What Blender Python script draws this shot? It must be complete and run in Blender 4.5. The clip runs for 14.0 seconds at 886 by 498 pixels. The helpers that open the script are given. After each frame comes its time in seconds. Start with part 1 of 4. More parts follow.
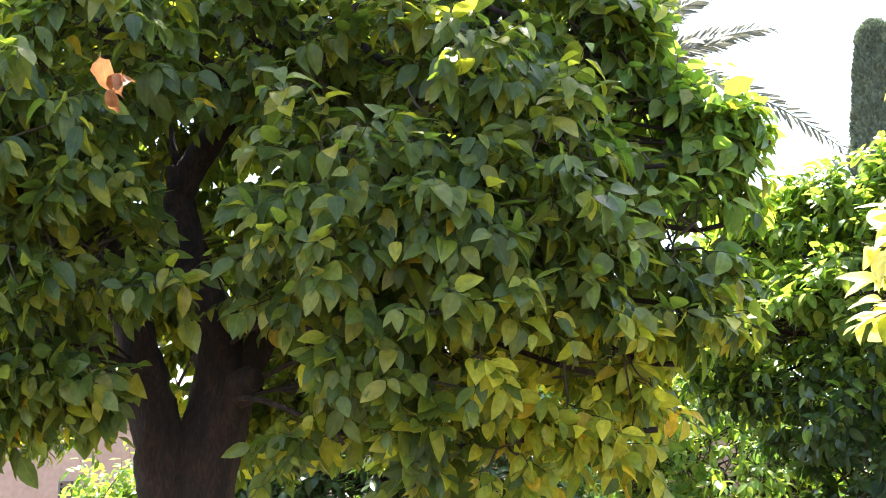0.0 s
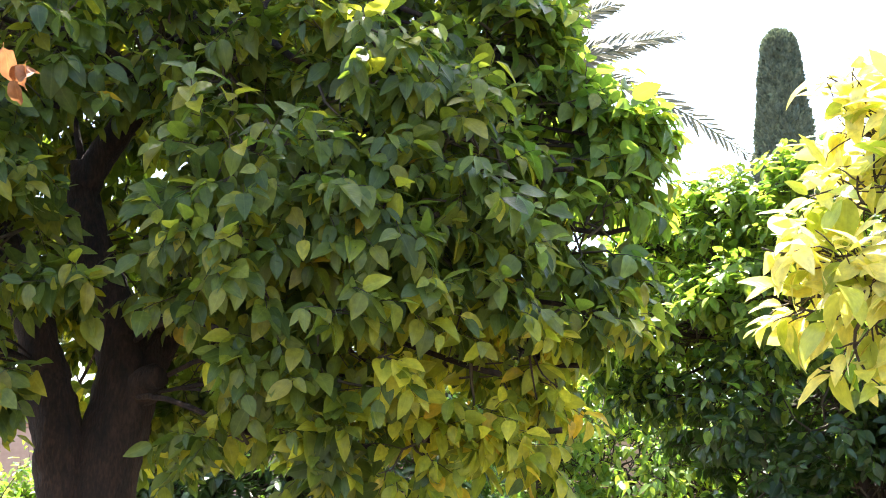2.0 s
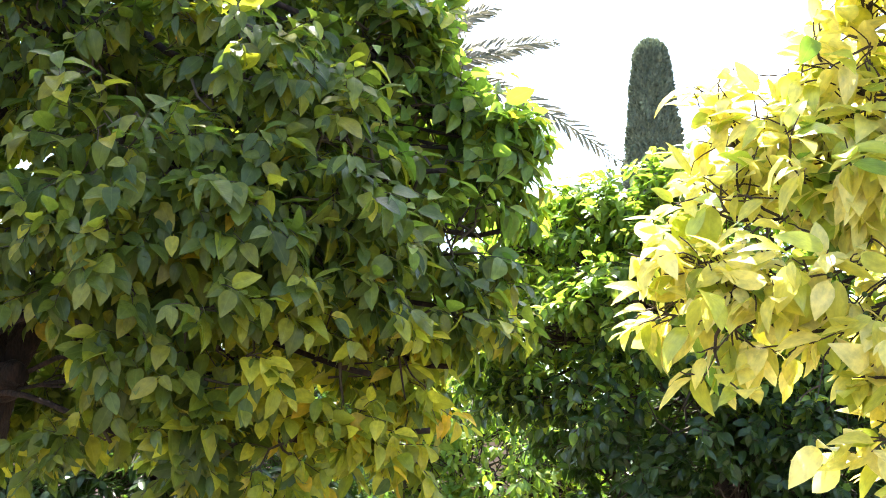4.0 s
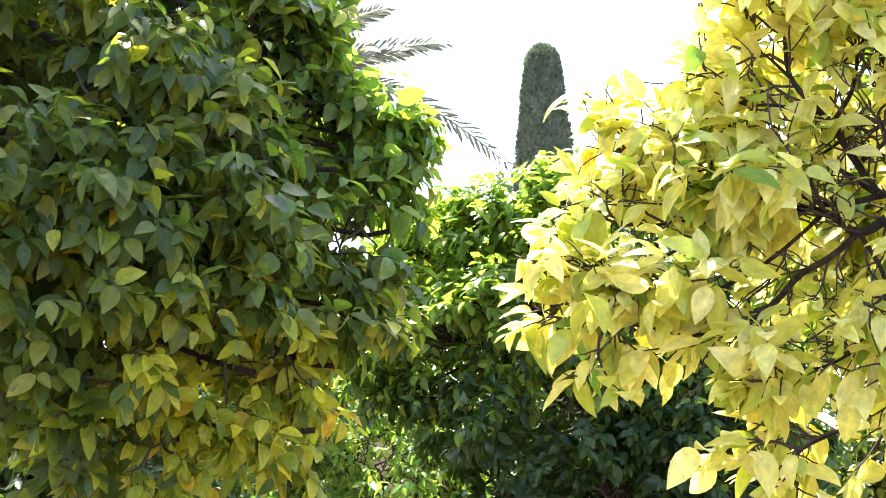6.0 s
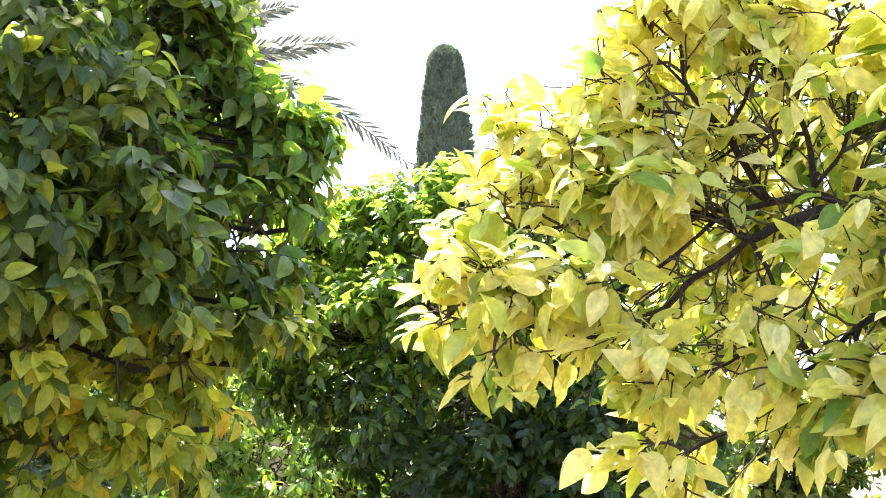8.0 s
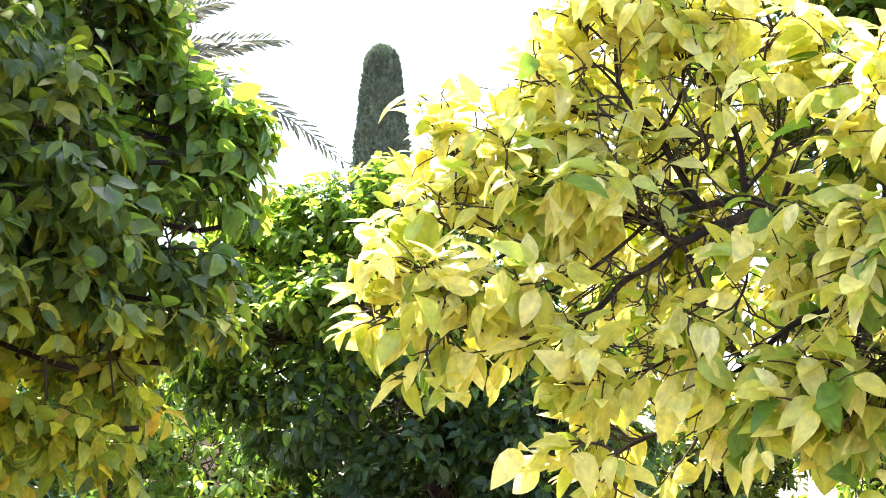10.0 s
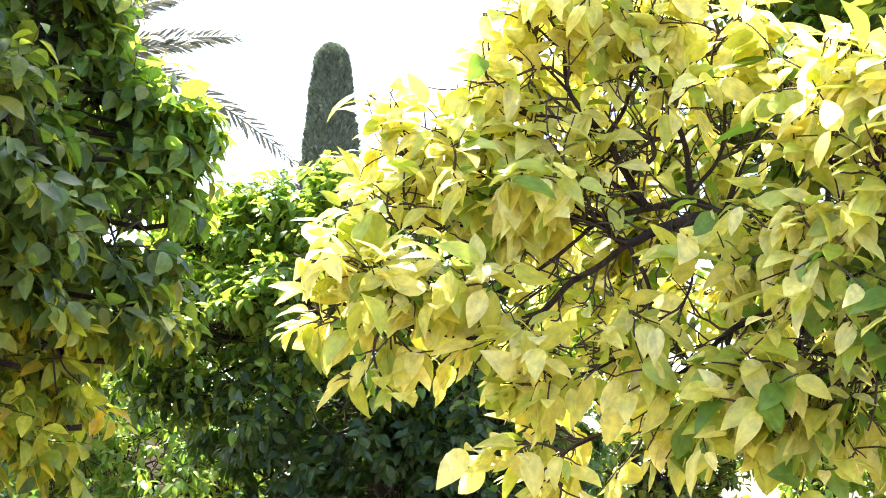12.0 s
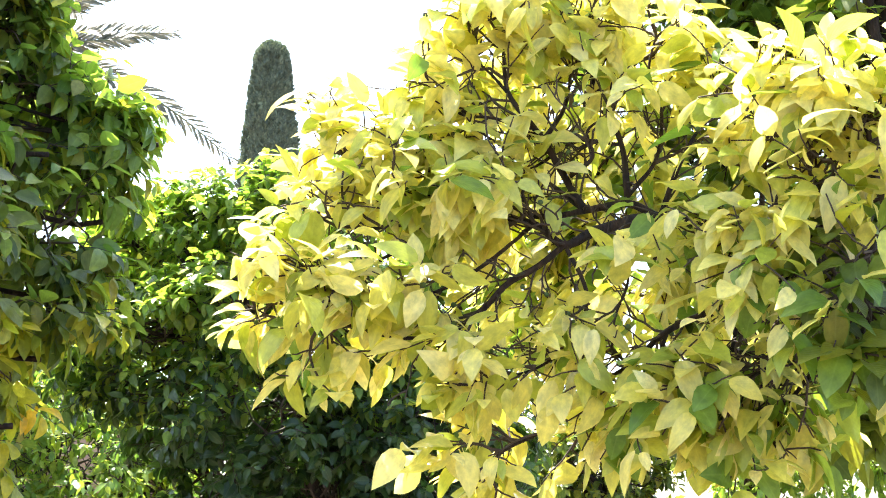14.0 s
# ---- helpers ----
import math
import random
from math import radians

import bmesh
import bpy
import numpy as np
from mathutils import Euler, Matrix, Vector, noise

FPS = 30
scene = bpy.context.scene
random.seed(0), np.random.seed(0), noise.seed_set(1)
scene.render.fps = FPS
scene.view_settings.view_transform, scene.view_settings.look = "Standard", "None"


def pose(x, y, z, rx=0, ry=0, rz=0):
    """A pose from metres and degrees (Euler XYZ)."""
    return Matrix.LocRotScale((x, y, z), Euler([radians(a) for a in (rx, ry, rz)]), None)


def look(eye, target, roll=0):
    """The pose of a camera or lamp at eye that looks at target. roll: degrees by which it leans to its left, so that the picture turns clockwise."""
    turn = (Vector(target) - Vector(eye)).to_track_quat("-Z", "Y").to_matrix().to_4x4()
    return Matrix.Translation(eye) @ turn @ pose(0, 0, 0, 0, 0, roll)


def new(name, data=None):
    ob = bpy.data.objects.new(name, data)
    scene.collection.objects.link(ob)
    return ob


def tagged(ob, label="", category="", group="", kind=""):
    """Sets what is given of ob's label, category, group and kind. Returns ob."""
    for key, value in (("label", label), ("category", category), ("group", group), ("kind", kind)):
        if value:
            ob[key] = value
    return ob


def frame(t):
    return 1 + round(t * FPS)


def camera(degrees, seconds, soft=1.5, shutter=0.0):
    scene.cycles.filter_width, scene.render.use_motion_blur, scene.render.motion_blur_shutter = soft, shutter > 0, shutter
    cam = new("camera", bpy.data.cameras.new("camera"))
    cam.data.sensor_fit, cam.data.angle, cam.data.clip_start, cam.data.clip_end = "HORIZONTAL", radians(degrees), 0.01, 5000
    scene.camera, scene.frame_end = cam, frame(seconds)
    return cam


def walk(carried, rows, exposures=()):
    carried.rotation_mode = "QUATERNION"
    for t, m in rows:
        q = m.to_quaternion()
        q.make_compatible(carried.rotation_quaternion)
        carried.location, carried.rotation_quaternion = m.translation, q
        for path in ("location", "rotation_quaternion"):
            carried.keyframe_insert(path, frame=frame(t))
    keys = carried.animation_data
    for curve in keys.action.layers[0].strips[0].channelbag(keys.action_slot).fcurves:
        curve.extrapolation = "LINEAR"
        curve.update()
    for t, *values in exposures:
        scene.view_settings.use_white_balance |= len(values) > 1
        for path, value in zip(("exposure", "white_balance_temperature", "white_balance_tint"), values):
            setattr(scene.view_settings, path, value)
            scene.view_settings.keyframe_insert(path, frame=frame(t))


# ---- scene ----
# The camera stands on a tripod in a walled orange garden and pans to the right, tilted up a little.
cam = camera(37.6, 14.0, soft=1.0)
EYE, TILT, ARM = 1.6, 11.75, 0.0427
YAWS = [(0.0, -15.82), (0.5, -15.59), (1.0, -14.56), (1.5, -13.34), (2.0, -11.76), (2.5, -10.24), (3.0, -8.75), (5.5, -2.38),
        (6.0, -1.13), (6.5, 0.0), (7.0, 1.24), (7.5, 2.34), (8.0, 3.37), (10.5, 6.91), (11.0, 7.55), (11.5, 8.09), (12.0, 8.59),
        (12.5, 9.07), (13.0, 9.87), (13.5, 10.72), (14.0, 11.33)]
walk(cam, [(t, pose(ARM * math.sin(radians(a)), ARM * math.cos(radians(a)), EYE, 90 + TILT, 0, -a)) for t, a in YAWS],
     exposures=[(0.0, 2.72), (14.0, 2.72)])

# ---- daylight ----
SUN_AZ, SUN_EL = -12.0, 65.0
world = bpy.data.worlds.new("daylight")
scene.world = world
world.use_nodes = True
wn = world.node_tree.nodes
sky = wn.new("ShaderNodeTexSky")
sky.sky_type, sky.sun_disc = "NISHITA", False
sky.sun_elevation, sky.sun_rotation = radians(SUN_EL), radians(SUN_AZ)
sky.dust_density, sky.air_density = 2.0, 1.0
wn["Background"].inputs["Strength"].default_value = 0.13
world.node_tree.links.new(sky.outputs["Color"], wn["Background"].inputs["Color"])
lamp = bpy.data.lights.new("sun", "SUN")
lamp.energy, lamp.angle, lamp.color = 5.0, radians(0.53), (1.0, 0.95, 0.86)
sun = new("sun", lamp)
way = Vector((math.sin(radians(SUN_AZ)) * math.cos(radians(SUN_EL)), math.cos(radians(SUN_AZ)) * math.cos(radians(SUN_EL)), math.sin(radians(SUN_EL))))
sun.matrix_world = look(way * 60, (0, 0, 0))


# ---- materials ----
def material(name):
    m = bpy.data.materials.new(name)
    m.use_nodes = True
    return m, m.node_tree.nodes, m.node_tree.links, m.node_tree.nodes["Principled BSDF"]


def ramp(nodes, stops):
    r = nodes.new("ShaderNodeValToRGB")
    e = r.color_ramp.elements
    while len(e) < len(stops):
        e.new(0.5)
    for k, (at, col) in enumerate(stops):
        e[k].position, e[k].color = at, (*col, 1)
    return r


def leaf_material(name, stops, glow, through_share=0.42, rough=0.36, gloss=0.4):
    """A citrus leaf: glossy above, lets light through; its midrib and side veins follow the leaf's own length."""
    m, nodes, links, bsdf = material(name)
    geo, info = nodes.new("ShaderNodeNewGeometry"), nodes.new("ShaderNodeObjectInfo")
    add = nodes.new("ShaderNodeMath"); add.operation = "ADD"
    fract = nodes.new("ShaderNodeMath"); fract.operation = "FRACT"
    links.new(geo.outputs["Random Per Island"], add.inputs[0]); links.new(info.outputs["Random"], add.inputs[1])
    links.new(add.outputs[0], fract.inputs[0])
    base = ramp(nodes, stops)
    links.new(fract.outputs[0], base.inputs["Fac"])
    # blotches over the blade
    blade = nodes.new("ShaderNodeUVMap"); blade.uv_map = "blade"
    apart = nodes.new("ShaderNodeSeparateXYZ"); links.new(blade.outputs["UV"], apart.inputs[0])
    shift = nodes.new("ShaderNodeMath"); shift.operation = "MULTIPLY"; shift.inputs[1].default_value = 90.0; links.new(fract.outputs[0], shift.inputs[0])
    long = nodes.new("ShaderNodeMath"); long.operation = "MULTIPLY"; long.inputs[1].default_value = 3.0; links.new(apart.outputs["Y"], long.inputs[0])
    own = nodes.new("ShaderNodeCombineXYZ")
    links.new(apart.outputs["X"], own.inputs[0]); links.new(long.outputs[0], own.inputs[1]); links.new(shift.outputs[0], own.inputs[2])
    blot = nodes.new("ShaderNodeTexNoise"); blot.inputs["Scale"].default_value = 1.3; blot.inputs["Detail"].default_value = 5.0; blot.inputs["Roughness"].default_value = 0.6
    links.new(own.outputs[0], blot.inputs["Vector"])
    tone = ramp(nodes, [(0.3, (0.72, 0.74, 0.7)), (0.7, (1.25, 1.2, 1.1))])
    links.new(blot.outputs["Fac"], tone.inputs["Fac"])
    mul = nodes.new("ShaderNodeMixRGB"); mul.blend_type = "MULTIPLY"; mul.inputs["Fac"].default_value = 1.0
    links.new(base.outputs["Color"], mul.inputs["Color1"]); links.new(tone.outputs["Color"], mul.inputs["Color2"])
    # midrib and veins
    uv = nodes.new("ShaderNodeUVMap"); uv.uv_map = "blade"
    sep = nodes.new("ShaderNodeSeparateXYZ"); links.new(uv.outputs["UV"], sep.inputs[0])
    side = nodes.new("ShaderNodeMath"); side.operation = "ABSOLUTE"; links.new(sep.outputs["X"], side.inputs[0])
    rib = nodes.new("ShaderNodeMapRange"); rib.inputs["From Min"].default_value = 0.02; rib.inputs["From Max"].default_value = 0.09
    rib.inputs["To Min"].default_value = 1.0; rib.inputs["To Max"].default_value = 0.0
    links.new(side.outputs[0], rib.inputs["Value"])
    vein = nodes.new("ShaderNodeMath"); vein.operation = "MULTIPLY_ADD"; vein.inputs[1].default_value = -0.45
    links.new(side.outputs[0], vein.inputs[0]); links.new(sep.outputs["Y"], vein.inputs[2])
    wave = nodes.new("ShaderNodeMath"); wave.operation = "MULTIPLY"; wave.inputs[1].default_value = 56.0; links.new(vein.outputs[0], wave.inputs[0])
    sine = nodes.new("ShaderNodeMath"); sine.operation = "SINE"; links.new(wave.outputs[0], sine.inputs[0])
    ribmix = nodes.new("ShaderNodeMixRGB"); ribmix.blend_type = "ADD"; ribmix.inputs["Color2"].default_value = (0.06, 0.07, 0.02, 1)
    links.new(rib.outputs["Result"], ribmix.inputs["Fac"]); links.new(mul.outputs["Color"], ribmix.inputs["Color1"])
    links.new(ribmix.outputs["Color"], bsdf.inputs["Base Color"])
    bump = nodes.new("ShaderNodeBump"); bump.inputs["Strength"].default_value = 0.12; bump.inputs["Distance"].default_value = 0.002
    links.new(sine.outputs[0], bump.inputs["Height"]); links.new(bump.outputs["Normal"], bsdf.inputs["Normal"])
    bsdf.inputs["Roughness"].default_value = rough
    bsdf.inputs["Specular IOR Level"].default_value = gloss
    trans = nodes.new("ShaderNodeBsdfTranslucent")
    lit = nodes.new("ShaderNodeMixRGB"); lit.blend_type = "MULTIPLY"; lit.inputs["Fac"].default_value = 1.0; lit.inputs["Color2"].default_value = (*glow, 1)
    links.new(mul.outputs["Color"], lit.inputs["Color1"]); links.new(lit.outputs["Color"], trans.inputs["Color"])
    mix = nodes.new("ShaderNodeMixShader"); mix.inputs["Fac"].default_value = through_share
    links.new(bsdf.outputs[0], mix.inputs[1]); links.new(trans.outputs[0], mix.inputs[2])
    links.new(mix.outputs[0], nodes["Material Output"].inputs["Surface"])
    return m


def rough_material(name, stops, scale, rough=0.9, bump=0.5, depth=0.01, stretch=(1, 1, 1), fine=6.0):
    m, nodes, links, bsdf = material(name)
    tex = nodes.new("ShaderNodeTexCoord"); mp = nodes.new("ShaderNodeMapping"); mp.inputs["Scale"].default_value = stretch
    links.new(tex.outputs["Object"], mp.inputs["Vector"])
    a = nodes.new("ShaderNodeTexNoise"); a.inputs["Scale"].default_value = scale; a.inputs["Detail"].default_value = 8.0; a.inputs["Roughness"].default_value = 0.65
    b = nodes.new("ShaderNodeTexNoise"); b.inputs["Scale"].default_value = scale * fine; b.inputs["Detail"].default_value = 6.0
    for n in (a, b):
        links.new(mp.outputs["Vector"], n.inputs["Vector"])
    mixv = nodes.new("ShaderNodeMath"); mixv.operation = "MULTIPLY_ADD"; mixv.inputs[1].default_value = 0.4
    half = nodes.new("ShaderNodeMath"); half.operation = "MULTIPLY"; half.inputs[1].default_value = 0.6
    links.new(a.outputs["Fac"], half.inputs[0]); links.new(b.outputs["Fac"], mixv.inputs[0]); links.new(half.outputs[0], mixv.inputs[2])
    r = ramp(nodes, stops); links.new(mixv.outputs[0], r.inputs["Fac"]); links.new(r.outputs["Color"], bsdf.inputs["Base Color"])
    bp = nodes.new("ShaderNodeBump"); bp.inputs["Strength"].default_value = bump; bp.inputs["Distance"].default_value = depth
    links.new(mixv.outputs[0], bp.inputs["Height"]); links.new(bp.outputs["Normal"], bsdf.inputs["Normal"])
    bsdf.inputs["Roughness"].default_value = rough
    return m


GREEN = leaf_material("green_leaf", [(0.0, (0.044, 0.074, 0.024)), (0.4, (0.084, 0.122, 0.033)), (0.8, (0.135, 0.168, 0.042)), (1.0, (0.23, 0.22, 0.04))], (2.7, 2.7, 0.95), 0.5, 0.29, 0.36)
# Darker copy of GREEN that puts shade into the leaf colour.
SHADE_GREEN = leaf_material("shade_green_leaf", [(0.0, (0.020, 0.046, 0.018)), (0.5, (0.036, 0.074, 0.026)), (1.0, (0.062, 0.105, 0.034))], (2.6, 2.6, 0.95), 0.48, 0.29, 0.5)
YELLOWING = leaf_material("yellowing_leaf", [(0.0, (0.15, 0.20, 0.028)), (0.5, (0.30, 0.32, 0.04)), (0.92, (0.44, 0.42, 0.055)), (1.0, (0.52, 0.35, 0.045))], (2.0, 2.0, 1.0), 0.48)
YELLOW = leaf_material("yellow_leaf", [(0.0, (0.33, 0.41, 0.05)), (0.25, (0.60, 0.585, 0.115)), (0.7, (0.71, 0.65, 0.20)), (1.0, (0.78, 0.72, 0.34))], (1.25, 1.25, 1.0), 0.5, 0.32, 0.75)
# Light green; on the middle tree's top it puts sunlight into the colour.
LIGHT_GREEN = leaf_material("light_green_leaf", [(0.0, (0.088, 0.165, 0.032)), (0.5, (0.15, 0.235, 0.046)), (1.0, (0.28, 0.33, 0.07))], (2.2, 2.2, 0.95), 0.48)
# Lighter green that paints sunlight onto the large tree's rim.
RIM_LIT = leaf_material("rim_lit_leaf", [(0.0, (0.09, 0.16, 0.035)), (0.5, (0.145, 0.225, 0.05)), (1.0, (0.23, 0.30, 0.07))], (1.9, 2.0, 0.95), 0.48)
DRY = leaf_material("dry_leaf", [(0.0, (0.24, 0.105, 0.05)), (1.0, (0.33, 0.155, 0.075))], (1.2, 1.1, 1.0), 0.3, 0.7)
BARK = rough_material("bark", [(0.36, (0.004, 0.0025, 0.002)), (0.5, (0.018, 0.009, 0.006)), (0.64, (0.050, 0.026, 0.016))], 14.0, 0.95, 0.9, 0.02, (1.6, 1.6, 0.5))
DARK_TWIG = rough_material("dark_twig_bark", [(0.3, (0.022, 0.014, 0.010)), (0.7, (0.075, 0.05, 0.035))], 60.0, 0.85, 0.3, 0.002)
TWIG = rough_material("twig_bark", [(0.3, (0.03, 0.022, 0.013)), (0.7, (0.085, 0.06, 0.04))], 60.0, 0.8, 0.3, 0.002)
PLASTER = rough_material("pink_plaster", [(0.3, (0.36, 0.22, 0.16)), (0.5, (0.46, 0.29, 0.21)), (0.72, (0.54, 0.37, 0.28))], 1.3, 0.95, 0.5, 0.015, (1, 1, 1), 14.0)
COPING = rough_material("stone_coping", [(0.3, (0.28, 0.24, 0.2)), (0.7, (0.42, 0.38, 0.33))], 4.0)
EARTH = rough_material("packed_earth", [(0.3, (0.055, 0.042, 0.028)), (0.55, (0.11, 0.085, 0.058)), (0.75, (0.19, 0.155, 0.11))], 0.9, 0.97, 0.6, 0.03, (1, 1, 1), 18.0)
CYPRESS = leaf_material("cypress_scale", [(0.0, (0.075, 0.100, 0.085)), (0.6, (0.115, 0.148, 0.120)), (1.0, (0.17, 0.21, 0.16))], (1.4, 1.4, 1.0), 0.2, 0.7)
PALM = leaf_material("palm_leaflet", [(0.0, (0.085, 0.09, 0.065)), (0.6, (0.15, 0.145, 0.105)), (1.0, (0.26, 0.23, 0.15))], (1.3, 1.25, 0.9), 0.3, 0.5)
FRUIT = rough_material("dried_peel", [(0.3, (0.14, 0.07, 0.045)), (0.6, (0.28, 0.15, 0.10)), (0.8, (0.42, 0.26, 0.18))], 40.0, 0.8, 0.5, 0.003)
BUD = rough_material("green_fruitlet", [(0.3, (0.03, 0.06, 0.015)), (0.7, (0.06, 0.10, 0.02))], 60.0, 0.5, 0.2, 0.001)
IRON = rough_material("dark_iron", [(0.3, (0.10, 0.075, 0.06)), (0.7, (0.17, 0.13, 0.10))], 20.0, 0.6)


# ---- building helpers ----
def at(az, d, z):
    """A place by its bearing from straight ahead (degrees, to the right), distance and height."""
    return np.array((d * math.sin(radians(az)), d * math.cos(radians(az)), z))


def unit(v):
    return v / (np.linalg.norm(v, axis=-1, keepdims=True) + 1e-9)


def mesh_object(name, verts, faces, mat, parent=None, label="", kind="", uv=None, smooth=True):
    me = bpy.data.meshes.new(name)
    me.from_pydata(verts.tolist() if hasattr(verts, "tolist") else verts, [], faces.tolist() if hasattr(faces, "tolist") else faces)
    if uv is not None:
        lay = me.uv_layers.new(name="blade")
        idx = np.empty(len(me.loops), dtype=np.int32)
        me.loops.foreach_get("vertex_index", idx)
        lay.data.foreach_set("uv", uv[idx].astype(np.float32).ravel())
    me.polygons.foreach_set("use_smooth", [smooth] * len(me.polygons))
    me.materials.append(mat)
    ob = new(name, me)
    ob.parent = parent
    return tagged(ob, label, "", "", kind)


def part(name, bm, mat, parent=None, label="", kind="", smooth=False):
    me = bpy.data.meshes.new(name)
    bm.to_mesh(me)
    bm.free()
    me.polygons.foreach_set("use_smooth", [smooth] * len(me.polygons))
    me.materials.append(mat)
    ob = new(name, me)
    ob.parent = parent
    return tagged(ob, label, "", "", kind)


def tubes(lines, radii, sides):
    """Tapered round tubes along many polylines of the same number of points: vertices and faces."""
    n, m = lines.shape[:2]
    tang = unit(np.gradient(lines, axis=1))
    ref = np.where(np.abs(tang[:, :1, 2:3]) > 0.9, np.array((1.0, 0, 0)), np.array((0, 0, 1.0)))
    e1 = unit(np.cross(tang, np.broadcast_to(ref, tang.shape)))
    e2 = np.cross(tang, e1)
    ang = np.arange(sides) * 2 * math.pi / sides
    ring = e1[:, :, None] * np.cos(ang)[None, None, :, None] + e2[:, :, None] * np.sin(ang)[None, None, :, None]
    verts = (lines[:, :, None] + ring * radii[:, :, None, None]).reshape(-1, 3)
    k, j = np.meshgrid(np.arange(m - 1), np.arange(sides), indexing="ij")
    a = k * sides + j
    b = k * sides + (j + 1) % sides
    quad = np.stack([a, b, b + sides, a + sides], -1).reshape(-1, 4)
    faces = (np.arange(n)[:, None, None] * m * sides + quad[None]).reshape(-1, 4)
    return verts, faces


def curve(points, n):
    """A smooth line of n points through some points (Catmull-Rom)."""
    p = np.array(points, dtype=float)
    p = np.vstack([2 * p[0] - p[1], p, 2 * p[-1] - p[-2]])
    out = []
    for u in np.linspace(0, len(p) - 3 - 1e-6, n):
        i, f = int(u), u - int(u)
        a, b, c, d = p[i:i + 4]
        out.append(0.5 * (2 * b + (c - a) * f + (2 * a - 5 * b + 4 * c - d) * f * f + (3 * b - a - 3 * c + d) * f ** 3))
    return np.array(out)


def limb(name, points, r0, r1, parent, mat, label="", n=14, sides=12, knots=0.12):
    line = curve(points, n)
    rad = np.linspace(r0, r1, n) * (1 + knots * np.array([noise.noise(Vector(p * 5.0)) for p in line]))
    v, f = tubes(line[None], rad[None], sides)
    big = min(r0, 0.08)
    v = v + np.array([noise.noise_vector(Vector(p * 22.0)) * 0.16 + noise.noise_vector(Vector((p[0] * 60, p[1] * 60, p[2] * 14))) * 0.07 for p in v]) * big
    ends = np.array([list(range(sides))[::-1], list(range((n - 1) * sides, n * sides))])
    return mesh_object(name, v, f.tolist() + ends.tolist(), mat, parent, label)


ROWS_FINE = [(0.0, 0.022), (0.12, 0.028), (0.17, 0.40), (0.27, 0.78), (0.43, 1.0), (0.61, 0.94), (0.77, 0.68), (0.90, 0.33)]
THREE, FIVE = (-1, 0, 1), (-1, -0.55, 0, 0.55, 1)
ROWS_TINY = [(0.0, 0.1), (0.45, 1.0)]
ROWS_COARSE = [(0.0, 0.1), (0.25, 0.8), (0.62, 0.92)]


def blades(base, axis, normal, length, wide, bend, fold, rows, cols=THREE):
    """Leaves of a narrow stalk, a folded and bent blade and a pointed tip: vertices, faces and leaf coordinates."""
    n = len(base)
    side = np.cross(axis, normal)
    pts, uvs = [], []
    for s, w in rows:
        for x in cols:
            pts.append((s, x * w)); uvs.append((x * w, s))
    pts.append((1.0, 0.0)); uvs.append((0.0, 1.0))
    pts = np.array(pts)
    s, x = pts[:, 0][None, :, None], pts[:, 1][None, :, None]
    half = (length * wide * 0.5)[:, None, None]
    L = length[:, None, None]
    ripple = 0.10 * np.sin(s * 9.0 + base[:, :1].reshape(n, 1, 1) * 300.0) * np.abs(x)
    lift = fold[:, None, None] * (np.abs(x) - 0.45 * (len(cols) > 3) * x * x) * half + ripple * half - bend[:, None, None] * L * s ** 2
    along = L * (s - 0.35 * bend[:, None, None] ** 2 * s ** 3)
    verts = base[:, None] + axis[:, None] * along + side[:, None] * x * half + normal[:, None] * lift
    q, w = [], len(cols)
    for k in range(len(rows) - 1):
        for a in range(w * k, w * k + w - 1):
            q += [(a, a + 1, a + w + 1), (a, a + w + 1, a + w)]
    a, tip = w * (len(rows) - 1), w * len(rows)
    q += [(a + j, a + j + 1, tip) for j in range(w - 1)]
    faces = (np.arange(n)[:, None, None] * len(pts) + np.array(q)[None]).reshape(-1, 3)
    return verts.reshape(-1, 3), faces, np.tile(np.array(uvs), (n, 1))


def frames(axis, hint):
    n = hint - axis * np.sum(axis * hint, -1, keepdims=True)
    return unit(n)


